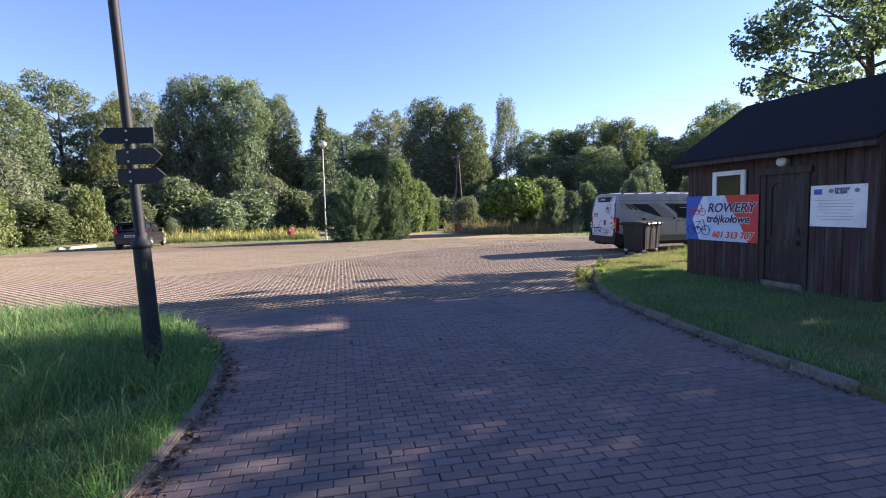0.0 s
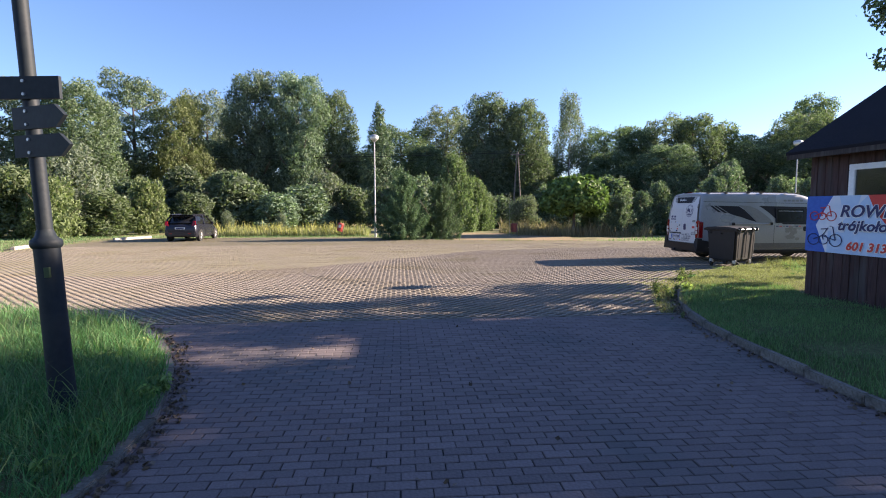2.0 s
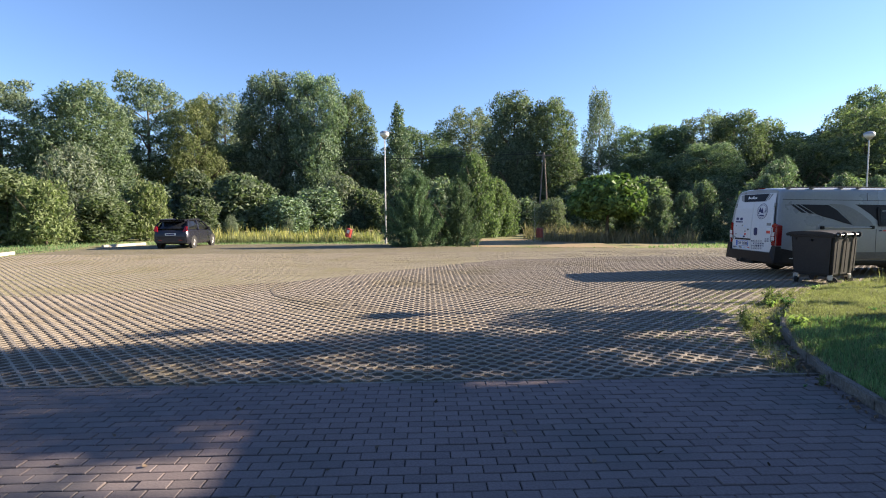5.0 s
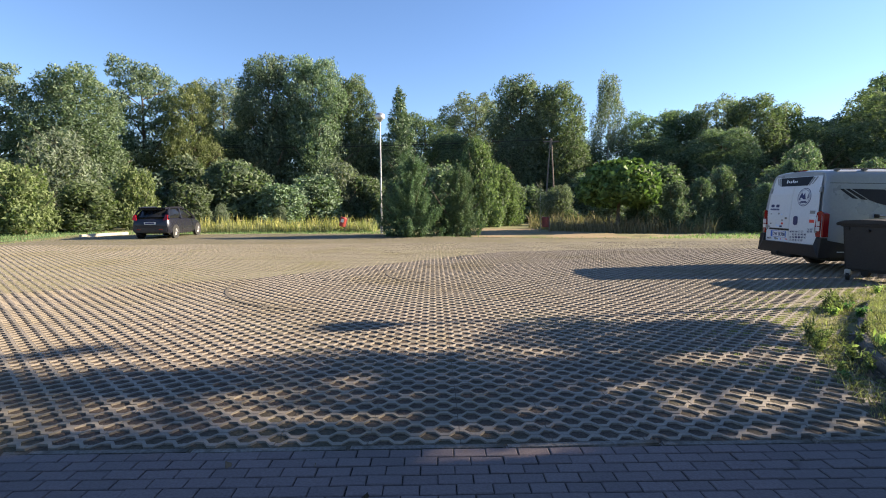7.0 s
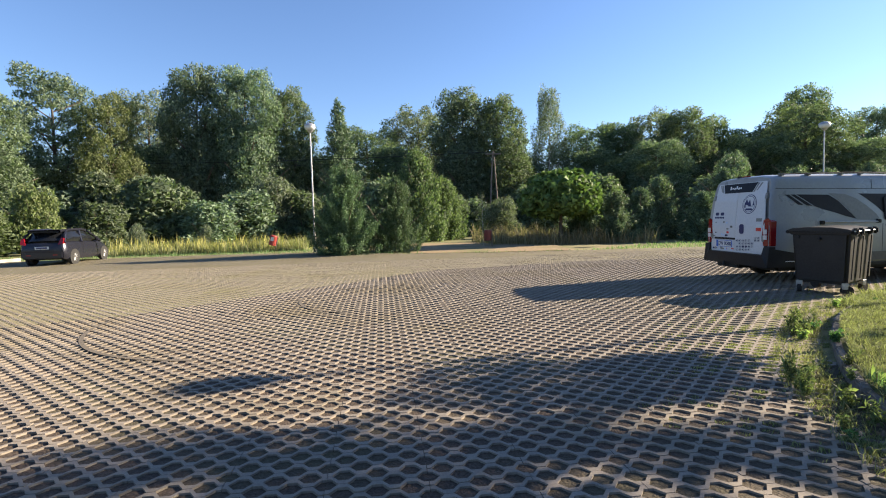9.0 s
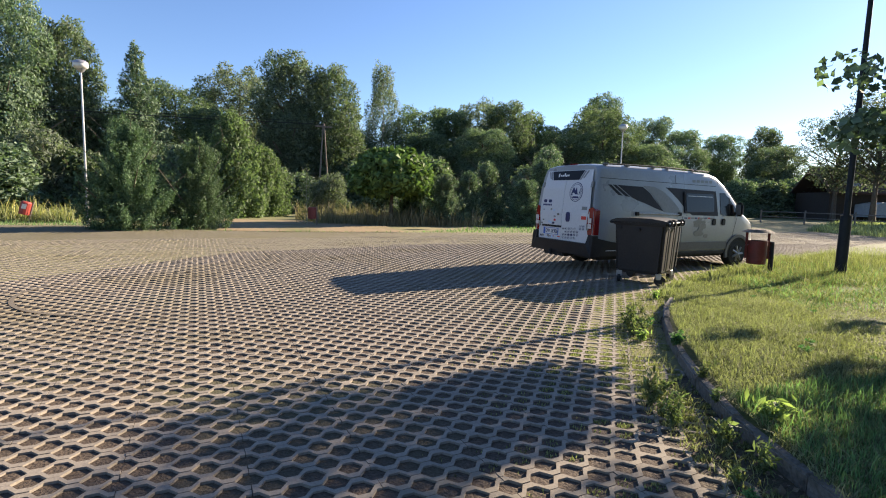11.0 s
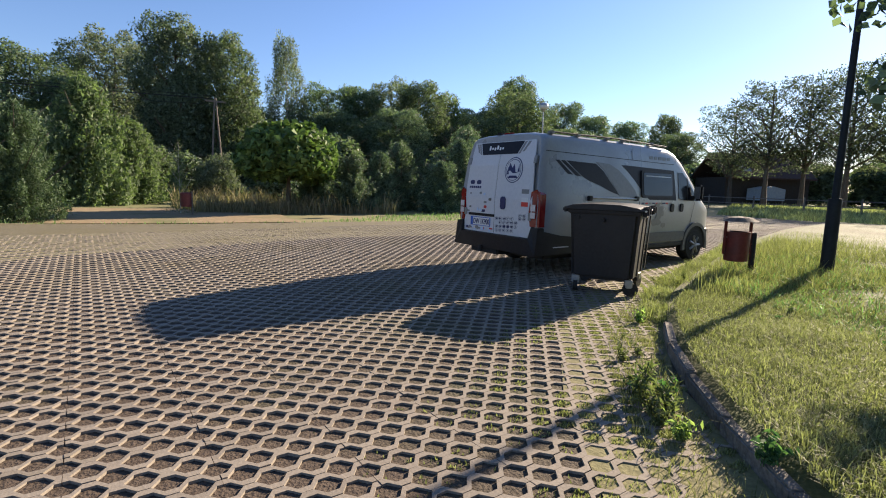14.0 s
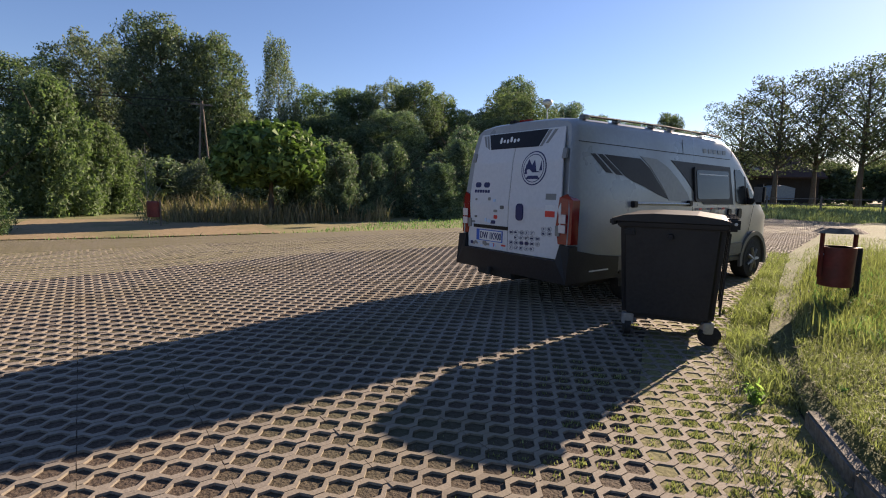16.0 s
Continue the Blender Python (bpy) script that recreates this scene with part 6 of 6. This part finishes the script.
for i, p in enumerate(WEEDLINE):
    dense = 0.35 if p.y < 8.0 else 1.0
    for _ in range(2):
        if random.random() > dense * (0.6 if 9.3 < p.y < 10.3 or 11.0 < p.y < 12.1 else 0.26):
            continue
        k = random.choice((0, 0, 1, 2, 3, 3))
        s = random.uniform(0.45, 0.95) * (0.6 if p.y < 8.2 else 1.0) * (1.15 if 9.3 < p.y < 10.3 or 11.0 < p.y < 12.1 else 0.7)
        off = random.uniform(0.06, 0.42) * (1 if random.random() < 0.86 else -0.8)
        sow(k, Matrix.LocRotScale((p.x - off * 0.7, p.y + off * 0.65, 0.0 if off > 0 else 0.1), Euler((0, 0, random.uniform(0, 6.3))), (s, s, s)), "weeds along the kerb")
for i in range(26):
    x, y = random.uniform(6, 12), random.uniform(9.5, 13)
    s = random.uniform(0.35, 0.65)
    sow(random.choice((2, 2, 3)), Matrix.LocRotScale((x, y, 0.17), Euler((0, 0, random.uniform(0, 6.3))), (s, s, s)), "weeds in the grass")

for i in range(46):
    t = random.random()
    x, y = -3.65 - random.random() ** 2 * 1.9 - max(0.0, t * 6 - 4.2) * 0.75, 0.6 + t * 6
    s = random.uniform(0.5, 1.0)
    sow(random.choice((0, 2, 2)), Matrix.LocRotScale((x, y, 0.06), Euler((0, 0, random.uniform(0, 6.3))), (s, s, s)), "weeds in the verge")

# moss and small grass in the paver holes near the bank
c = rng.uniform(0, 1, (60000, 2))
line = np.array([(3.8, 8.4), (5.2, 10.6), (7.0, 12.4), (9.0, 13.6), (12.0, 14.7)])
tpos = c[:, 0] * 4
seg = np.clip(tpos.astype(int), 0, 3)
fr = (tpos - seg)[:, None]
pos = line[seg] * (1 - fr) + line[seg + 1] * fr
off = np.abs(rng.normal(0, 0.75, len(pos)))
patchy = np.array([noise.noise((t0 * 9.0, o0 * 2.5, 1.7)) for t0, o0 in zip(tpos, off)]) > 0.02 + 0.12 * off
pos, off = pos[patchy], off[patchy]
pos = pos + np.stack([-0.75 * off, 0.66 * off], 1)
row = np.round((pos[:, 1] - 7.82) / 0.105)
col = np.floor((pos[:, 0] - 0.054) / 0.21) + np.where(row % 2 == 0, 0.5, 0.0)
pos = np.stack([0.054 + col * 0.21 + rng.uniform(-0.055, 0.055, len(pos)), 7.82 + row * 0.105 + rng.uniform(-0.034, 0.034, len(pos))], 1)
h = rng.uniform(0.003, 0.016, len(pos)) * np.clip(1.6 - off * 0.5, 0.5, 1.6)
a = rng.uniform(0, 2 * np.pi, len(pos))
w = rng.uniform(0.003, 0.007, len(pos))
z0 = np.full(len(pos), -0.013)
b0 = np.stack([pos[:, 0], pos[:, 1], z0], 1)
sd = np.stack([np.cos(a), np.sin(a), 0 * a], 1) * w[:, None]
tp = b0 + np.stack([np.sin(a) * h * 0.5, np.cos(a) * h * 0.5, h + 0.011], 1)
tagged(new("paver_grass", fast("paver_grass", np.stack([b0 - sd, b0 + sd, tp], 1), np.arange(len(pos) * 3).reshape(-1, 3), BLADEDRY, 3)), "short grass and moss sprouting through the pavers", "grass", kind="stuff")

# fallen leaves along both kerbs
pts = []
for ln, side in ((VERGE[1:9], 1), (ISLAND[1:9], -1)):
    q = resampled(ln, 0.02)
    for p in q:
        for _ in range(2 if side > 0 else 1):
            d = abs(random.gauss(0, 0.10)) + 0.07
            pts.append((p.x + side * d + random.gauss(0, 0.03), p.y + random.gauss(0, 0.05), 0.012))
pts += [(random.uniform(-3.1, 2.6), random.uniform(-2, 7.9), 0.01) for _ in range(110)]
pts = np.array(pts)
v, f = leaves(pts, np.tile([0.0, 0.0, 1.6], (len(pts), 1)), 0.05, 0.7)
tagged(new("fallen_leaves", fast("fallen_leaves", v, f, DEADLEAF, 4)), "dark dry fallen leaves lying along the kerbs", "leaves", kind="stuff")

# ---------------------------------------------------------------- brick paving
PX, PY = 0.21, 0.105
bricks_root = thing("brick_paving", pose(0, 0, 0), "reddish grey brick paving in running bond", "paving", kind="structure")


def brick_arrays():
    g, c = 0.0075, 0.006
    x0, y0, x1, y1 = g / 2, g / 2, PX - g / 2, PY - g / 2
    lo = [(x0, y0, -0.03), (x1, y0, -0.03), (x1, y1, -0.03), (x0, y1, -0.03)]
    md = [(x, y, -c * 0.7) for x, y, _ in lo]
    hi = [(x0 + c, y0 + c, 0), (x1 - c, y0 + c, 0), (x1 - c, y1 - c, 0), (x0 + c, y1 - c, 0)]
    fs = [(8, 9, 10, 11)]
    for i in range(4):
        j = (i + 1) % 4
        fs += [(i, j, 4 + j, 4 + i), (4 + i, 4 + j, 8 + j, 8 + i)]
    return np.array(lo + md + hi), np.array(fs)


bv, bf = brick_arrays()
one_brick = fast("brick", bv, bf, BRICK, 4)
place = []
for j in range(int(15.0 / PY)):
    y = 7.745 - (j + 1) * PY
    for i in range(-48, 18):
        x = i * PX + (PX / 2 if j % 2 else 0)
        place.append((x, y))
place = np.array(place)
cx, cy = place[:, 0] + PX / 2, place[:, 1] + PY / 2
keep = (~inside(cx, cy, [(x - 0.1, y) for x, y in VERGE])) & (~inside(cx, cy, [(x + 0.1, y) for x, y in ISLAND])) & (cy > -6.5)
place = place[keep]
single = (place[:, 0] > -2.0) & (place[:, 0] < 0.1) & (place[:, 1] > 1.2) & (place[:, 1] < 4.2)
jit = rng.normal(0, 1, (len(place), 3)) * (0.0012, 0.0012, 0.0016)
for (x, y), (jx, jy, jz) in zip(place[single], jit[single]):
    ob = new("brick", one_brick)
    ob.parent = bricks_root
    ob.location = (x + jx, y + jy, jz)
rest = place[~single]
tilt = rng.normal(0, 0.006, (len(rest), 2))
off = np.concatenate([rest + jit[~single][:, :2], jit[~single][:, 2:]], 1)
V = bv[None] + off[:, None, :]
V[:, :, 2] += (bv[None, :, 0] - PX / 2) * tilt[:, :1] + (bv[None, :, 1] - PY / 2) * tilt[:, 1:]
F = (np.arange(len(rest))[:, None, None] * len(bv) + bf[None]).reshape(-1, 4)
far_bricks = new("bricks", fast("bricks", V.reshape(-1, 3), F, BRICKS, 4))
far_bricks.parent = bricks_root
tagged(far_bricks, kind="stuff")

# ---------------------------------------------------------------- grass pavers: zigzag concrete strips with open cells
SX, SY, X0, Y0 = 0.63, 0.105, 0.054, 7.82
pavers_root = thing("grass_paving", pose(0, 0, 0), "weathered concrete grass pavers with open diamond cells", "paving", kind="structure")


def strip_arrays(walls=True, odd=False, g=0.005, gx=0.0045):
    """One strip: lower edge notched by the cells of its row, upper edge by those of the next, half a cell along."""
    p = SX / 3
    lowc = [p * (k + 0.5) for k in range(3)]
    highc = [0.0, p, 2 * p, 3 * p]
    if odd:
        lowc, highc = highc, lowc

    def edge(cs, y, s):
        out = []
        for c in cs:
            for dx, dy in ((-0.077, 0.0), (-0.031, 0.059), (0.031, 0.059), (0.077, 0.0)):
                x = c + dx
                if gx / 2 < x < SX - gx / 2:
                    out.append((x, y + s * dy))
            if c == 0.0:
                out.insert(0, (gx / 2, y + s * 0.059))
            if abs(c - SX) < 1e-6:
                out.append((SX - gx / 2, y + s * 0.059))
        if out[0][0] > gx:
            out.insert(0, (gx / 2, y))
        if out[-1][0] < SX - gx:
            out.append((SX - gx / 2, y))
        return out

    lo, hi = edge(lowc, g / 2, 1), edge(highc, SY - g / 2, -1)
    ring = lo + hi[::-1]
    n = len(ring)
    # strip of triangles across from lower to upper edge
    tris, i, j = [], 0, 0
    while i < len(lo) - 1 or j < len(hi) - 1:
        if j == len(hi) - 1 or (i < len(lo) - 1 and lo[i + 1][0] <= hi[j + 1][0]):
            tris.append((i, i + 1, n - 1 - j))
            i += 1
        else:
            tris.append((i, n - 2 - j, n - 1 - j))
            j += 1
    v = [(x, y, 0.0) for x, y in ring]
    if walls:
        v += [(x, y, -0.025) for x, y in ring]
        for a in range(n):
            b = (a + 1) % n
            tris += [(a, n + a, n + b), (a, n + b, b)]
    return np.array(v), np.array(tris)


STRIPS = [strip_arrays(True, False), strip_arrays(True, True)]
THIN = [strip_arrays(False, False, 0.002), strip_arrays(False, True, 0.002)]
one_strip = [fast("paver_strip", v, f, PAVER, 3) for v, f in STRIPS]
cells = []
for j in range(int(24.0 / SY)):
    for i in range(-29, 54):
        cells.append((X0 + i * SX, Y0 + j * SY, j % 2))
cells = np.array(cells)
cx, cy = cells[:, 0] + SX / 2, cells[:, 1] + SY / 2
ok = inside(cx, cy, LOT) & ~inside(cx, cy, [(x - 0.25, y + 0.08) for x, y in ISLAND]) & ~inside(cx, cy, VERGE)
cells = cells[ok]
cx, cy = cells[:, 0] + SX / 2, cells[:, 1] + SY / 2
single = (cx > 0.0) & (cx < 6.3) & (cy > 9.9) & (cy < 13.0)
fullish = (cy < 25) & ~single
jit = rng.normal(0, 1, (len(cells), 3)) * (0.0007, 0.0007, 0.0018)
for (x, y, o), (jx, jy, jz) in zip(cells[single], jit[single]):
    ob = new("paver_strip", one_strip[int(o)])
    ob.parent = pavers_root
    ob.location = (x + jx, y + jy, jz)


def joined(mask, kinds, name):
    V, F, n = [], [], 0
    for o in (0, 1):
        m = mask & (cells[:, 2] == o)
        v, f = kinds[o]
        c = np.stack([cells[m, 0], cells[m, 1], np.zeros(m.sum())], 1) + jit[m]
        vv = v[None] + c[:, None, :]
        V.append(vv.reshape(-1, 3))
        F.append((np.arange(len(c))[:, None, None] * len(v) + f[None]).reshape(-1, 3) + n)
        n += len(c) * len(v)
    ob = new(name, fast(name, np.concatenate(V), np.concatenate(F), PAVERS, 3))
    ob.parent = pavers_root
    return tagged(ob, kind="stuff")


joined(fullish, STRIPS, "paver_strips")
jit[:] = jit * (0, 0, 0.4)
joined(~fullish & ~single, THIN, "far_paver_strips")

# faint curved marks of tyres on the pavers
for x, y, r, a0, a1 in ((0.5, 16.2, 1.7, 75, 245), (-1.4, 14.8, 2.75, 176, 262)):
    bm = bmesh.new()
    n = int(r * radians(a1 - a0) / 0.12)
    for k in range(n):
        ends = []
        for q in (k, k + 1):
            t = radians(a0 + (a1 - a0) * q / n)
            ends.append([bm.verts.new((x + rr * math.cos(t), y + rr * math.sin(t), 0.006)) for rr in (r - 0.028, r + 0.028)])
        bm.faces.new((ends[0][0], ends[0][1], ends[1][1], ends[1][0]))
    bmesh.ops.remove_doubles(bm, verts=bm.verts, dist=0.001)
    tagged(part("tyre_mark", bm, TYREMARK), "faint dark curved tyre mark on the pavers", "tyre mark", "tyre marks")
